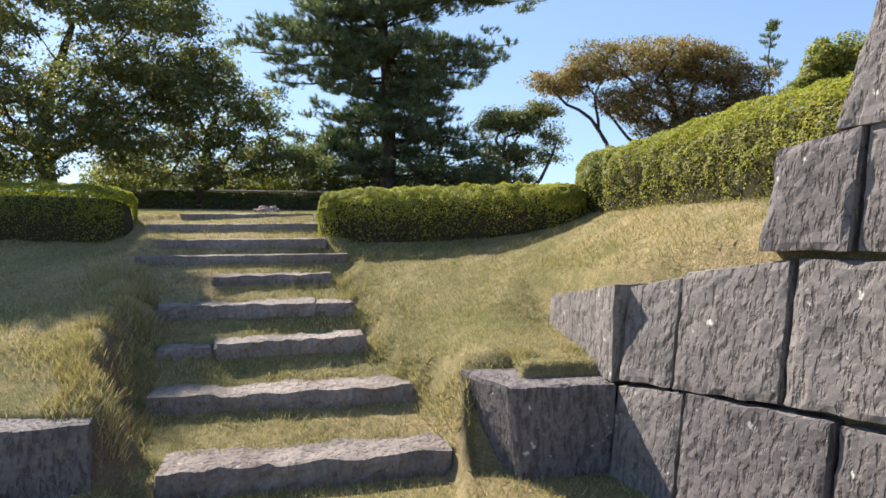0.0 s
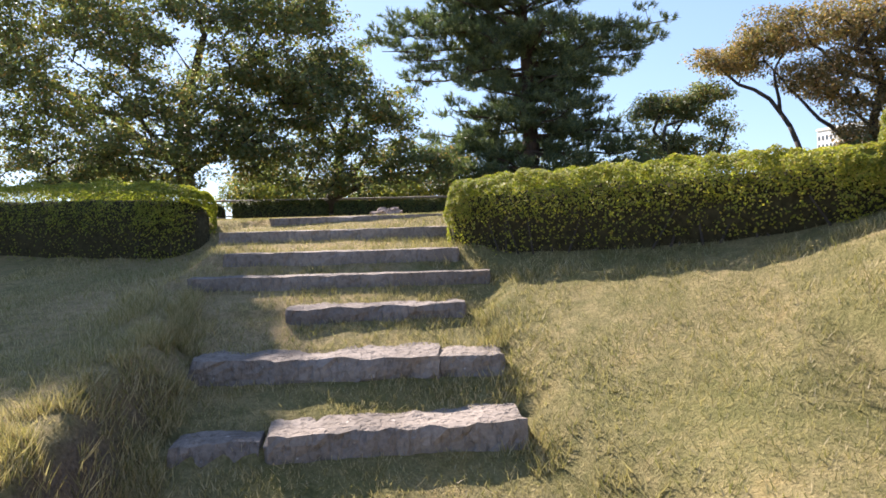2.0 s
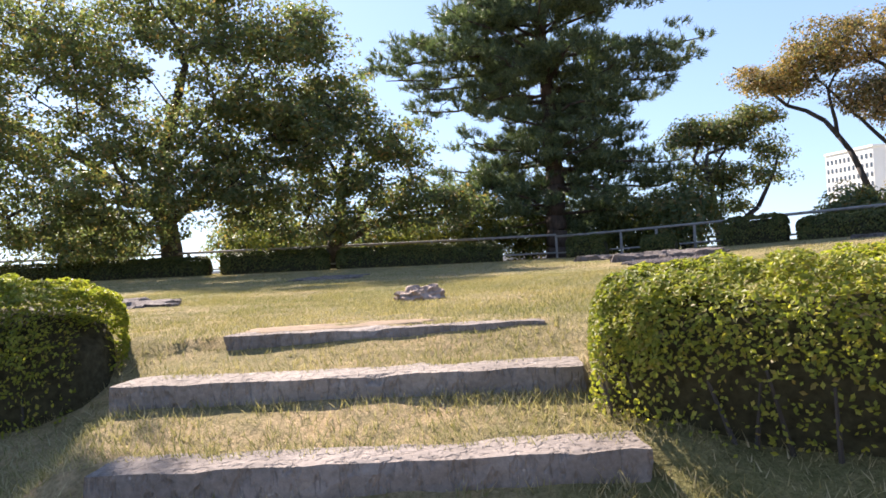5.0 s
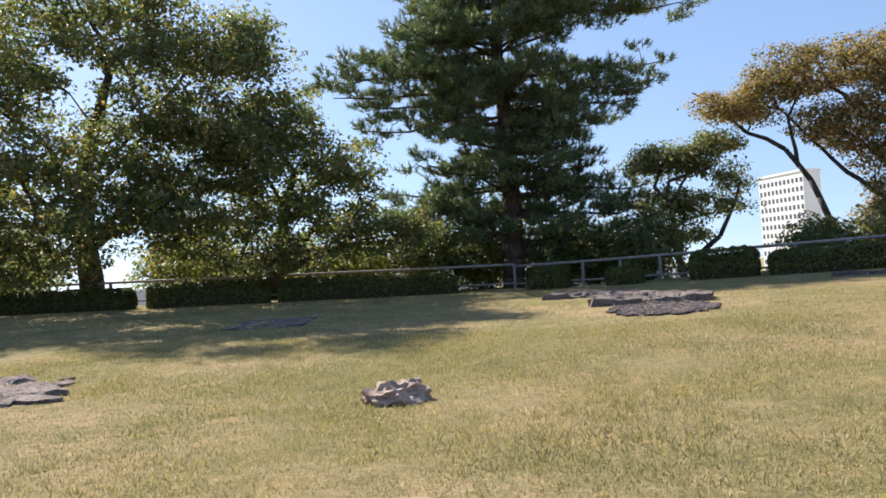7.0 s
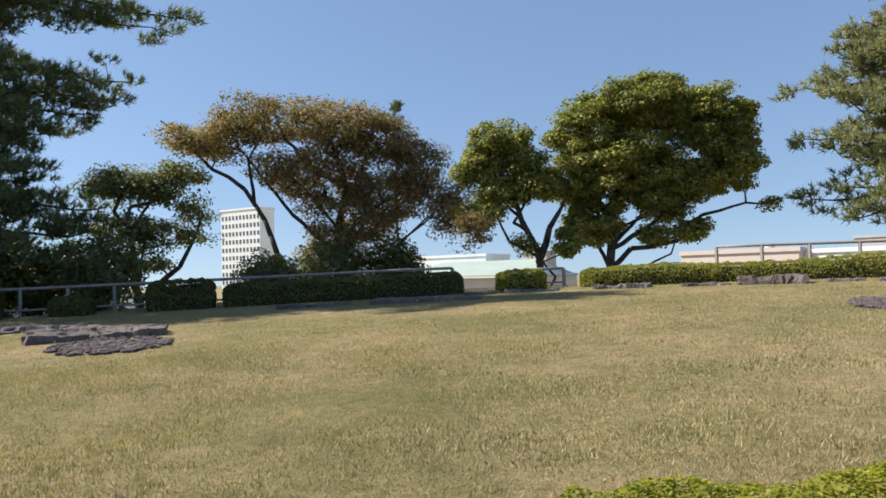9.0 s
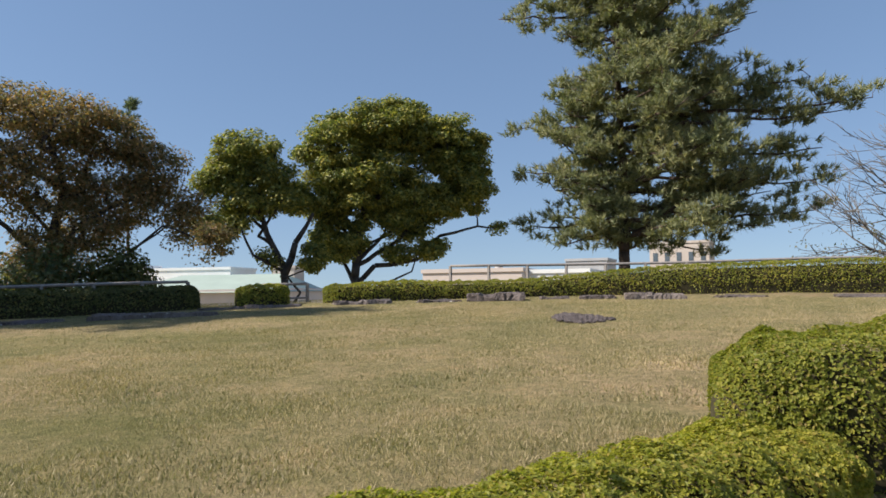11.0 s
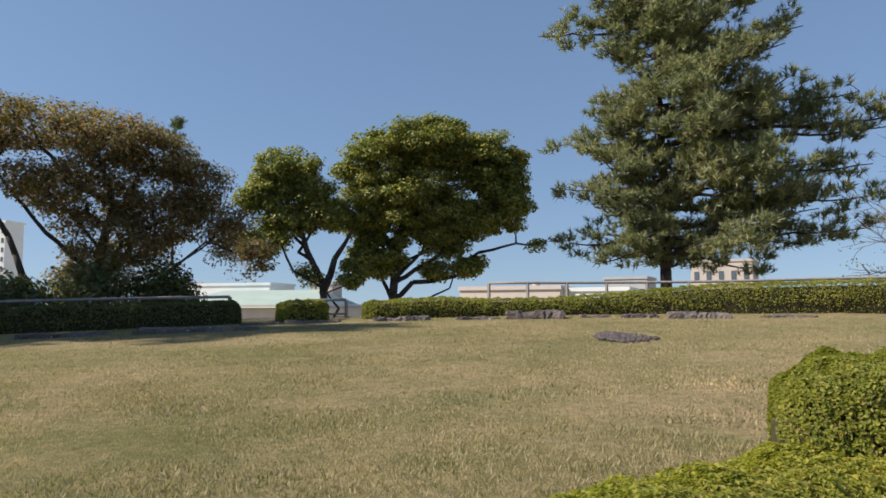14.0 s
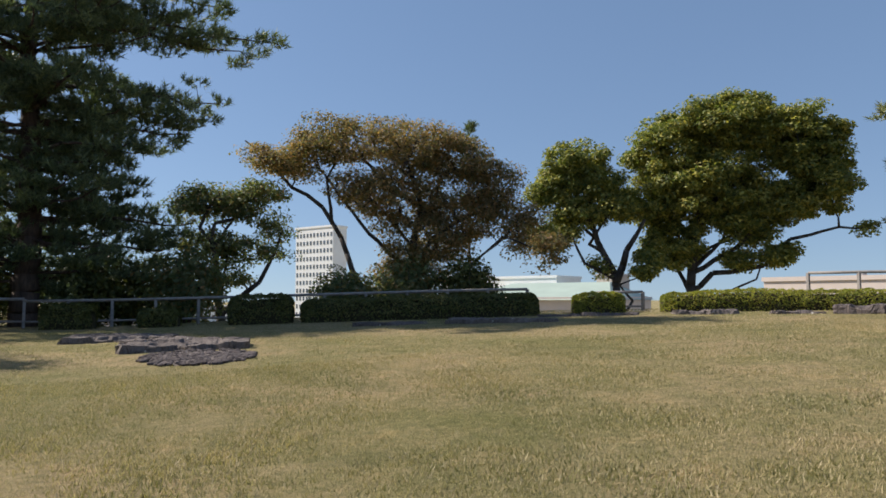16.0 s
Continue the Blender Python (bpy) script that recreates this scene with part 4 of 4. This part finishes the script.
        [((20.1, 26.3, 8.7), (2.1, 1.8, 1.5), 100), ((21.4, 24.7, 9.7), (2.4, 2.1, 1.1), 110), ((22.8, 22.8, 8.8), (1.9, 1.7, 1.3), 92), ((23.2, 22.0, 7.2), (1.2, 1.1, 1.2), 52), ((21.0, 25.2, 7.1), (2.6, 2.2, 1.5), 120),
         ((19.6, 26.9, 6.7), (1.4, 1.2, 1.2), 48), ((20.1, 26.4, 4.9), (1.4, 1.2, 1.0), 46), ((21.7, 24.3, 5.7), (1.3, 1.1, 0.9), 34), ((22.4, 23.4, 4.4), (0.7, 0.5, 0.4), 14), ((23.9, 20.8, 5.3), (0.4, 0.3, 0.2), 2), ((22.6, 23.2, 6.4), (1.1, 1.0, 0.8), 38), ((21.6, 24.5, 4.3), (0.6, 0.5, 0.4), 8)],
        "large domed broadleaf evergreen with yellow-green crown", BARK, CAMPHOR, "leaf", 0.15, 150, 0.52, 19, twig=0.013, trunk_r=0.32, dens=1.5, limbs=True,
        extra=[((20.2, 25.4, 7.9), (0.3, 0.4, 0.3), 160, CHERRY_BROWN), ((22.4, 23.2, 9.4), (0.6, 0.7, 0.4), 420, SPARSE_LEAF)])


# the nearly bare tree
def bare_tree(x, y, label, seed):
    r = np.random.default_rng(seed)
    b = at_ground(x, y)
    t = thing("bare_tree", b, label, "tree")
    bm = bmesh.new()
    lift = 3.1 - b[2]
    add_tube(bm, [Vector((0, 0, 0)), Vector((0.05, 0.1, lift * 0.6)), Vector((0, 0.25, lift + 0.5))], [0.24, 0.19, 0.13], 8)
    part("trunk", bm, GREY_BARK, t, smooth=True)
    tips = []

    def grow(bm, p, d, length, rad, depth):
        q, pts = p, [p]
        for k in range(3):
            d = (d + Vector(r.normal(0, 0.13, 3)) + Vector((0, 0, 0.03))).normalized()
            q = q + d * length / 3
            pts.append(q)
        add_tube(bm, pts, [rad, rad * 0.85, rad * 0.72, rad * 0.6], 4)
        if depth == 0:
            tips.append(q)
            return
        for k in range(3):
            grow(bm, pts[1 + k], (d + Vector(r.normal(0, 0.36, 3))).normalized(), length * r.uniform(0.55, 0.82), max(0.013, rad * 0.55), depth - 1)
    for k in range(7):
        a = radians(12 + 17 * k)
        bm = bmesh.new()
        grow(bm, Vector((0, 0.2, lift + 0.06 * k)), Vector((r.uniform(-0.4, 0.3), math.cos(a), math.sin(a) * 0.95)).normalized(), r.uniform(2.2, 2.9), 0.08, 4)
        part("limb", bm, GREY_BARK, t, smooth=True)
    low = np.array([v for v in tips if v.z < lift + 1.6])
    low = np.repeat(low, 3, axis=0) + r.normal(0, 0.12, (len(low) * 3, 3))
    v, f = leaf_cards(low, r.normal(0, 1, low.shape), 0.1, 0.5, 0.5, r)
    tagged(mesh_object("leaf_spray", v, f, SPARSE_LEAF, t), "last few yellowing leaves", kind="stuff")


bare_tree(25.4, 4.5, "almost leafless cherry tree with grey twigs behind the hedge", 20)


def shrub(x, y, w, h, label, material, seed, n=5200):
    r = np.random.default_rng(seed)
    b = at_ground(x, y)
    t = thing("shrub", b, label, "shrub", "shrubs outside the fence")
    d = r.normal(0, 1, (n, 3))
    d /= np.linalg.norm(d, axis=1)[:, None]
    lump = np.array([1 + 0.35 * noise.noise(Vector(v) * 2.3 + Vector((seed, 0, 0))) for v in d])
    p = d * lump[:, None] * r.uniform(0.4, 1, (n, 1)) * np.array((w / 2, w / 2, h / 2)) + np.array((0, 0, h / 2))
    v, f = leaf_cards(p, d + np.array((0, 0, 0.4)), 0.17, 0.6, 0.55, r)
    tagged(mesh_object("leafage", v, f, material, t), kind="stuff")
    bm = bmesh.new()
    for k in range(6):
        a = k * 1.05
        add_tube(bm, [Vector((0, 0, -0.2)), Vector((math.cos(a) * w * 0.2, math.sin(a) * w * 0.2, h * 0.45)), Vector((math.cos(a) * w * 0.35, math.sin(a) * w * 0.35, h * 0.8))], [0.04, 0.025, 0.01], 5)
    tagged(part("stemwork", bm, BARK, t), kind="stuff")


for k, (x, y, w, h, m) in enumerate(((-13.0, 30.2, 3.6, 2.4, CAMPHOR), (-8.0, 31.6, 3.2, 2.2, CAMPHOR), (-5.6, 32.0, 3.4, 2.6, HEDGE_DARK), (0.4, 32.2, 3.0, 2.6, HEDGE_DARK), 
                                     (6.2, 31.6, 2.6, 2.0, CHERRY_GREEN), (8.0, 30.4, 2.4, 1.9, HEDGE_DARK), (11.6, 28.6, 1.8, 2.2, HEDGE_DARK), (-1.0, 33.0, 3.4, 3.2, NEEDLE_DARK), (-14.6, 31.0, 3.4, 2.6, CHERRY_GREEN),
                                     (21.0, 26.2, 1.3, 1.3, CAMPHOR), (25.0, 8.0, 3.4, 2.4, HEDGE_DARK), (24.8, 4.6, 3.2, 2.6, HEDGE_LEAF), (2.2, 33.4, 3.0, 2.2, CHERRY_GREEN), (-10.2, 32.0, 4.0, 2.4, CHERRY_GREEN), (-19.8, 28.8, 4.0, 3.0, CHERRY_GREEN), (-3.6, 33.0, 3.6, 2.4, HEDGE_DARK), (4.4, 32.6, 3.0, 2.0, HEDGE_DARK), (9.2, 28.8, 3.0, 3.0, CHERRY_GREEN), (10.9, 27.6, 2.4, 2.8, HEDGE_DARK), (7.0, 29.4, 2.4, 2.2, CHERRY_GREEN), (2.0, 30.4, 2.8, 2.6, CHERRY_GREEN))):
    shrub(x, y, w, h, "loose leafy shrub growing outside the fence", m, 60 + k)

# stones on the lawn ---------------------------------------------------------------


def boulder(name, x, y, w, d, h, ang, label, material, seed, group=""):
    z = gh(x, y)
    t = thing(name, pose(x, y, z - 0.05, 0, 0, ang), label, "stone", group)
    bm = bmesh.new()
    bmesh.ops.create_icosphere(bm, subdivisions=4, radius=1)
    for v in bm.verts:
        p = v.co.copy()
        q = p * 1.6 + Vector((seed, 2 * seed, 0))
        k = 1 + 0.28 * noise.noise(q) + 0.16 * noise.noise(q * 2.7) + 0.1 * noise.noise(q * 6)
        cell = noise.cell(p * 2.6 + Vector((seed, 0, 0))) * 0.18
        k += cell
        v.co = Vector((p.x * w / 2 * k, p.y * d / 2 * k, max(-0.05, p.z * k) * h + 0.04))
    part("stone", bm, material, t)


def slab(x, y, w, d, h, ang, label, seed, material=SLAB_STONE, group="foundation stones in the lawn"):
    z = gh(x, y)
    t = thing("stone_slab", pose(x, y, z + h - 0.25, 0, 0, ang), label, "stone", group)
    bm = rough_block(w, d, 0.25, max(0.05, w / 24), 0.02, 0.05, seed)
    for v in bm.verts:
        v.co.x -= w / 2
        v.co.y -= d / 2
        q = Vector((v.co.x / w * 4, v.co.y / d * 4, seed))
        k = 1 + 0.22 * noise.noise(q) + 0.16 * noise.noise(q * 2.3) + 0.1 * noise.noise(q * 5)
        v.co.x *= k
        v.co.y *= k
        v.co.z += (noise.cell(q * 0.9) * 0.05 + 0.03 * noise.noise(q * 3)) * min(1.0, h / 0.06) - 0.02
    part("stone", bm, material, t)


boulder("boulder", -2.95, 11.7, 0.44, 0.4, 0.13, 10, "small jagged brown rock half sunk in the lawn", ROCK, 3.0)
slab(-6.6, 12.2, 1.5, 1.7, 0.04, 30, "flat grey stone slab flush with the lawn", 41)
slab(-6.5, 18.8, 1.3, 2.0, 0.03, 12, "flat pale stone slab flush with the lawn", 42)
slab(0.2, 19.9, 2.0, 1.7, 0.13, -14, "cracked flat foundation stone in the lawn", 43)
slab(-0.5, 22.9, 1.9, 1.8, 0.07, -12, "broad flat foundation stone in the lawn", 44)
slab(7.6, 21.0, 2.4, 1.0, 0.08, -32, "long low foundation stone at the lawn edge", 46)
slab(5.4, 22.6, 1.8, 0.9, 0.05, -28, "low foundation stone at the lawn edge", 47)
for k, (x, y, w, d, h, a) in enumerate(((12.7, 19.2, 1.5, 0.6, 0.09, -45), (14.6, 16.0, 1.4, 0.7, 0.2, -72), (15.9, 12.1, 1.4, 0.7, 0.14, -76), (15.8, 13.6, 0.9, 0.5, 0.08, -62), (13.9, 17.4, 1.2, 0.5, 0.05, -50), (16.9, 10.2, 1.3, 0.5, 0.05, -74),
                                        (17.6, 7.4, 1.5, 0.6, 0.05, -76), (15.5, 14.7, 0.8, 0.4, 0.06, -60), (18.6, 5.2, 1.8, 0.6, 0.05, -76), (11.0, 20.8, 1.4, 0.5, 0.06, -42), (9.9, 21.6, 1.1, 0.5, 0.05, -35))):
    slab(x, y, w, d, h, a, "grey edging stone at the foot of the hedge", 70 + k, SLAB_STONE, "edging stones along the hedge")
# trodden bare earth behind the top slab
earth = []
for i in range(25):
    for j in range(9):
        u, v = i / 24 * 2 - 1, j / 8 * 2 - 1
        k = 1 + 0.25 * noise.noise(Vector((u * 2, v * 2, 5)))
        ex, ey = -2.95 + u * 0.6 * k * math.sqrt(max(0, 1 - 0.5 * v * v)), 9.56 + 0.11 * u + v * 0.17 * k * math.sqrt(max(0, 1 - 0.5 * u * u))
        rim = max(abs(u), abs(v))
        earth.append((ex, ey, gh(ex, ey) + (0.012 if rim < 0.99 else -0.01)))
efaces = [[i * 9 + j, (i + 1) * 9 + j, (i + 1) * 9 + j + 1, i * 9 + j + 1] for i in range(24) for j in range(8)]
tagged(mesh_object("bare_earth", earth, efaces, EARTH, smooth=True), "patch of trodden sandy bare earth at the stair head", "ground", kind="structure")
# patches of gravel set in the lawn
def gravel_patch(x, y, w, d, ang, wedge, count, label, seed):
    """An oval of loose stones, drawn to a point at one end where wedge is 1."""
    r = np.random.default_rng(seed)
    t = thing("gravel_patch", (x, y, gh(x, y)), label, "gravel", kind="stuff")
    ca, sa = math.cos(radians(ang)), math.sin(radians(ang))
    z0 = gh(x, y)

    def place(u, v):
        k = 1 + 0.14 * noise.noise(Vector((u * 2, v * 2, seed)))
        v = v * (1 - wedge * (u + 1) / 2.3)
        px, py = u * w / 2 * k, v * d / 2 * k
        return px * ca - py * sa, px * sa + py * ca
    bed, rings, spokes = [(0, 0, 0.014)], 5, 28
    for i in range(1, rings + 1):
        for j in range(spokes):
            a = 2 * math.pi * j / spokes
            px, py = place(math.cos(a) * i / rings, math.sin(a) * i / rings)
            bed.append((px, py, gh(x + px, y + py) - z0 + (0.022 if i < rings else -0.02)))
    faces = [[0, 1 + j, 1 + (j + 1) % spokes] for j in range(spokes)]
    for i in range(rings - 1):
        o = 1 + i * spokes
        faces += [[o + j, o + spokes + j, o + spokes + (j + 1) % spokes, o + (j + 1) % spokes] for j in range(spokes)]
    mesh_object("gravel_bed", bed, faces, GRAVEL, t)
    bm = bmesh.new()
    for k in range(count):
        a, q = r.uniform(0, 2 * math.pi), math.sqrt(r.random())
        px, py = place(math.cos(a) * q, math.sin(a) * q)
        size = r.uniform(0.03, 0.065)
        g = bmesh.ops.create_icosphere(bm, subdivisions=1, radius=size)
        for vv in g["verts"]:
            vv.co = Vector((vv.co.x * r.uniform(0.7, 1.2) + px, vv.co.y * r.uniform(0.7, 1.2) + py, vv.co.z * 0.5 + gh(x + px, y + py) - z0 + 0.02))
    part("gravel", bm, GRAVEL, t)


gravel_patch(-0.05, 17.8, 1.6, 2.3, -4, 0.0, 420, "oval patch of dark gravel in front of the foundation stones", 5)
gravel_patch(9.6, 11.7, 2.1, 1.3, 35, 0.75, 300, "small triangular patch of dark gravel in the lawn", 6)

# buildings beyond the hill ----------------------------------------------------------


def building(name, x, y, ang, w, d, top, label, wall_material, floors=0, cols=0, win=(0.6, 0.55), z_top_row=1.0, side_cols=0, storey=3.2, parapet=0.4, bottom=-9.0, rows_from=None):
    """A block with its near side at y = 0 in its own frame, with recessed windows on the near side and one flank."""
    t = thing(name, pose(x, y, bottom, 0, 0, ang), label, "building")
    H = top - bottom
    bm = bmesh.new()
    add_box(bm, -w / 2, 0, 0, w / 2, d, H)
    part("wall", bm, wall_material, t)
    bm = bmesh.new()
    add_box(bm, -w / 2 - 0.15, -0.15, H, w / 2 + 0.15, d + 0.15, H + parapet)
    part("roof", bm, wall_material, t)
    if cols:
        cw = w / cols
        shared = None
        for r in range(floors):
            for c in range(cols):
                z = H - z_top_row - (r + 1) * storey + storey * (1 - win[1]) / 2
                if shared is None:
                    bm = bmesh.new()
                    add_box(bm, 0, -0.06, 0, cw * win[0], 0.05, storey * win[1])
                    ob = part("window", bm, GLASS, t)
                    shared = ob.data
                else:
                    ob = new("window", shared)
                    ob.parent = t
                ob.location = (-w / 2 + c * cw + cw * (1 - win[0]) / 2, 0, z)
    return t


building("office_tower", 45.6, 139.2, -66, 10.6, 3.9, 17.2, "tall white office tower with a grid of small windows", WHITE_WALL, 12, 11, (0.42, 0.5), 0.6, storey=1.6)
hall = building("gymnasium", 54.0, 80.0, -62, 22.0, 20.0, 2.6, "wide low hall with a pale green pitched sheet roof", PINK_WALL)
bm = bmesh.new()
vs = [bm.verts.new(p) for p in ((-11.4, -0.6, 11.6), (11.4, -0.6, 11.6), (11.4, 20.6, 11.6), (-11.4, 20.6, 11.6), (-7.0, 10, 14.1), (8.0, 10, 14.1))]
for f in ((0, 1, 5, 4), (1, 2, 5), (2, 3, 4, 5), (3, 0, 4), (3, 2, 1, 0)):
    bm.faces.new([vs[i] for i in f])
part("sheet_roof", bm, GREEN_ROOF, hall, "pale green sheet roof")
wh = building("school_building", 62.0, 99.0, -66, 22.0, 9.0, 6.0, "long white flat-roofed building with a roof parapet", WHITE_WALL, 1, 8, (0.5, 0.3), 1.2)
bm = bmesh.new()
for k in range(9):
    add_box(bm, -9.2 + k * 0.62, -0.4, 14.6, -8.8 + k * 0.62, -0.2, 15.05)
part("sign_bars", bm, SIGN, wh, "dark sign characters too far to read")
bm = bmesh.new()
add_box(bm, -9.8, -0.1, 14.9, -3.0, 5, 15.9)
part("roof_house", bm, WHITE_WALL, wh)
building("stair_tower", 68.0, 79.5, -66, 3.4, 4.0, 5.9, "narrow pale concrete stair tower", TAN_WALL)
pk = building("pink_building", 58.5, 42.6, -74, 10.5, 9.0, 4.3, "pale pink low building with a wide window", PINK_WALL, 1, 5, (0.35, 0.5), 0.5)
building("white_annex", 62.8, 35.6, -76, 7.5, 9.0, 4.1, "white low annex with a flat roof", WHITE_WALL, 1, 4, (0.3, 0.4), 0.6)
tank = thing("water_tank", (61.5, 41.0, 4.5), "small round roof water tank", "tank")
bm = bmesh.new()
bmesh.ops.create_cone(bm, cap_ends=True, segments=20, radius1=0.45, radius2=0.42, depth=0.9)
part("drum", bm, GREY_WALL, tank)
building("apartment_block", 101.0, 46.5, -80, 6.5, 9.0, 6.7, "grey flat-roofed apartment block in the distance", GREY_WALL, 3, 4, (0.6, 0.4), 0.6)
building("tan_building", 115.0, 35.6, -84, 9.5, 9.0, 9.6, "tan tiled building partly behind the pine", TAN_WALL, 4, 5, (0.4, 0.45), 0.6)
building("white_house", -43.2, 57.5, 37, 5.0, 5.0, 7.9, "white building seen below the cherry boughs", WHITE_WALL, 2, 3, (0.4, 0.4), 0.8)
building("white_house", -36.7, 122, 16, 7.0, 7.0, 6.8, "small white gabled building in the distance", WHITE_WALL)
for k in range(46):
    a = radians(-105 + 150 * rng.random())
    d = rng.uniform(160, 420)
    w = rng.uniform(8, 26)
    x, y = -2 - math.sin(a) * d, 7 + math.cos(a) * d
    building("city_building", x, y, math.degrees(a) - 25, w, rng.uniform(8, 14), rng.uniform(-3.5, 1.5) + 0.004 * d, "distant low city building", (WHITE_WALL, GREY_WALL, TAN_WALL, PINK_WALL)[k % 4], 3, int(w / 3), (0.5, 0.4), 0.8)

# grass -----------------------------------------------------------------------------------


def bare(x, y):
    return ((x + 2.95) / 0.6) ** 2 + ((y - 9.58 - 0.18 * (x + 2.95)) / 0.16) ** 2 < 1


def grass_blades(name, n, area, seed, hmin, hmax, width, label, keep=None):
    r = np.random.default_rng(seed)
    x0, x1, y0, y1 = area
    x, y = r.uniform(x0, x1, n), r.uniform(y0, y1, n)
    if keep is not None:
        k = keep(x, y, r)
        x, y = x[k], y[k]
    z = ground_height(x, y)
    zx = ground_height(x + 0.04, y) - z
    zy = ground_height(x, y + 0.04) - z
    ok = (np.abs(zx) < 0.05) & (np.abs(zy) < 0.05) & ~bare(x, y)
    for lx, ly, rx, ry, sz in STEPS:
        edge = ly + (x - lx) * (ry - ly) / (rx - lx)
        ok &= ~((y > edge - 0.02) & (y < edge + TOP[STEPS.index((lx, ly, rx, ry, sz))]) & (x > lx) & (x < rx))
    x, y, z = x[ok], y[ok], z[ok]
    n = len(x)
    a = r.uniform(0, 2 * math.pi, n)
    h = r.uniform(hmin, hmax, n)
    lean = r.normal(0, 0.7, (n, 2)) * h[:, None]
    w = width * r.uniform(0.6, 1.3, n)
    dx, dy = np.cos(a) * w, np.sin(a) * w
    v = np.stack([np.stack([x - dx, y - dy, z - 0.012], -1), np.stack([x + dx, y + dy, z - 0.012], -1), np.stack([x + lean[:, 0], y + lean[:, 1], z + h], -1)], 1).reshape(-1, 3)
    ob = mesh_object(name, v, np.arange(len(v)).reshape(-1, 3), BLADE)
    return tagged(ob, label, "grass", kind="stuff")


def patchy(x, y, r):
    f = np.array([noise.noise(Vector((u * 1.7, v * 1.7, 0))) for u, v in zip(x, y)])
    return r.random(len(x)) < np.clip(0.62 + 0.9 * f, 0.12, 1)


grass_blades("grass", 150000, (-5.5, 2.6, 3.9, 9.2), 81, 0.018, 0.05, 0.0035, "short dry grass on the stair slope", patchy)
grass_blades("grass", 190000, (-8, 2.4, 9.2, 16), 82, 0.012, 0.028, 0.0045, "short dry mown lawn grass")
grass_blades("grass", 200000, (2.4, 17, 5.0, 16), 84, 0.012, 0.03, 0.0055, "short dry mown lawn grass beyond the hedge", lambda x, y, r: (y > 9.2) | (x > 3.9 - 0.12 * y))
grass_blades("grass", 110000, (-16, 20, 16, 29), 83, 0.012, 0.03, 0.008, "short mown grass toward the fence")


def tuft_line(points, n, seed, hmin, hmax, spread=0.06):
    """Longer grass left standing along an edge."""
    r = np.random.default_rng(seed)
    P = np.array(points)
    L = np.concatenate([[0], np.cumsum(np.hypot(*np.diff(P, axis=0).T))])
    s = r.uniform(0, L[-1], n)
    x, y = np.interp(s, L, P[:, 0]) + r.normal(0, spread, n), np.interp(s, L, P[:, 1]) + r.normal(0, spread, n)
    clump = np.array([noise.noise(Vector((u * 4, v * 4, 7))) for u, v in zip(x, y)])
    k = clump > -0.1
    x, y = x[k], y[k]
    n = len(x)
    z = ground_height(x, y)
    a = r.uniform(0, 2 * math.pi, n)
    h = r.uniform(hmin, hmax, n)
    lean = r.normal(0, 0.55, (n, 2)) * h[:, None]
    w = 0.004 * r.uniform(0.6, 1.3, n)
    v = np.stack([np.stack([x - np.cos(a) * w, y - np.sin(a) * w, z - 0.015], -1), np.stack([x + np.cos(a) * w, y + np.sin(a) * w, z - 0.015], -1), np.stack([x + lean[:, 0], y + lean[:, 1], z + h], -1)], 1).reshape(-1, 3)
    tagged(mesh_object("grass", v, np.arange(len(v)).reshape(-1, 3), BLADE), "tufts of longer dry grass along the edges", "grass", kind="stuff")


tuft_line([(-2.0, 4.2), (-2.3, 5.1), (-2.45, 5.7), (-2.75, 6.4), (-3.3, 7.3)], 9000, 91, 0.03, 0.11)
tuft_line([(-2.3, 4.2), (-2.55, 5.0), (-2.7, 5.7), (-2.95, 6.4), (-3.5, 7.3)], 12000, 96, 0.03, 0.1, 0.16)
tuft_line([(0.25, 4.7), (-0.1, 5.5), (-0.58, 6.2), (-0.8, 6.8), (-1.05, 7.4)], 3600, 92, 0.03, 0.09)
tuft_line([(0.3, 4.85), (0.9, 4.95), (1.25, 5.0)], 1500, 93, 0.03, 0.07)
tuft_line([(-1.6, 8.2), (-0.6, 7.75), (0.6, 7.3), (1.5, 7.0)], 3200, 94, 0.03, 0.08)
tuft_line([(1.45, 4.3), (1.75, 3.7)], 900, 95, 0.03, 0.07)
for (lx, ly, rx, ry, z), top in zip(STEPS[:8], TOP):
    tuft_line([(lx + 0.1, ly - 0.06), (rx - 0.1, ry - 0.06)], 900, int(z * 1000), 0.02, 0.06)
    tuft_line([(lx + 0.1, ly + top + 0.05), (rx - 0.1, ry + top + 0.05)], 900, int(z * 1000) + 1, 0.02, 0.05)
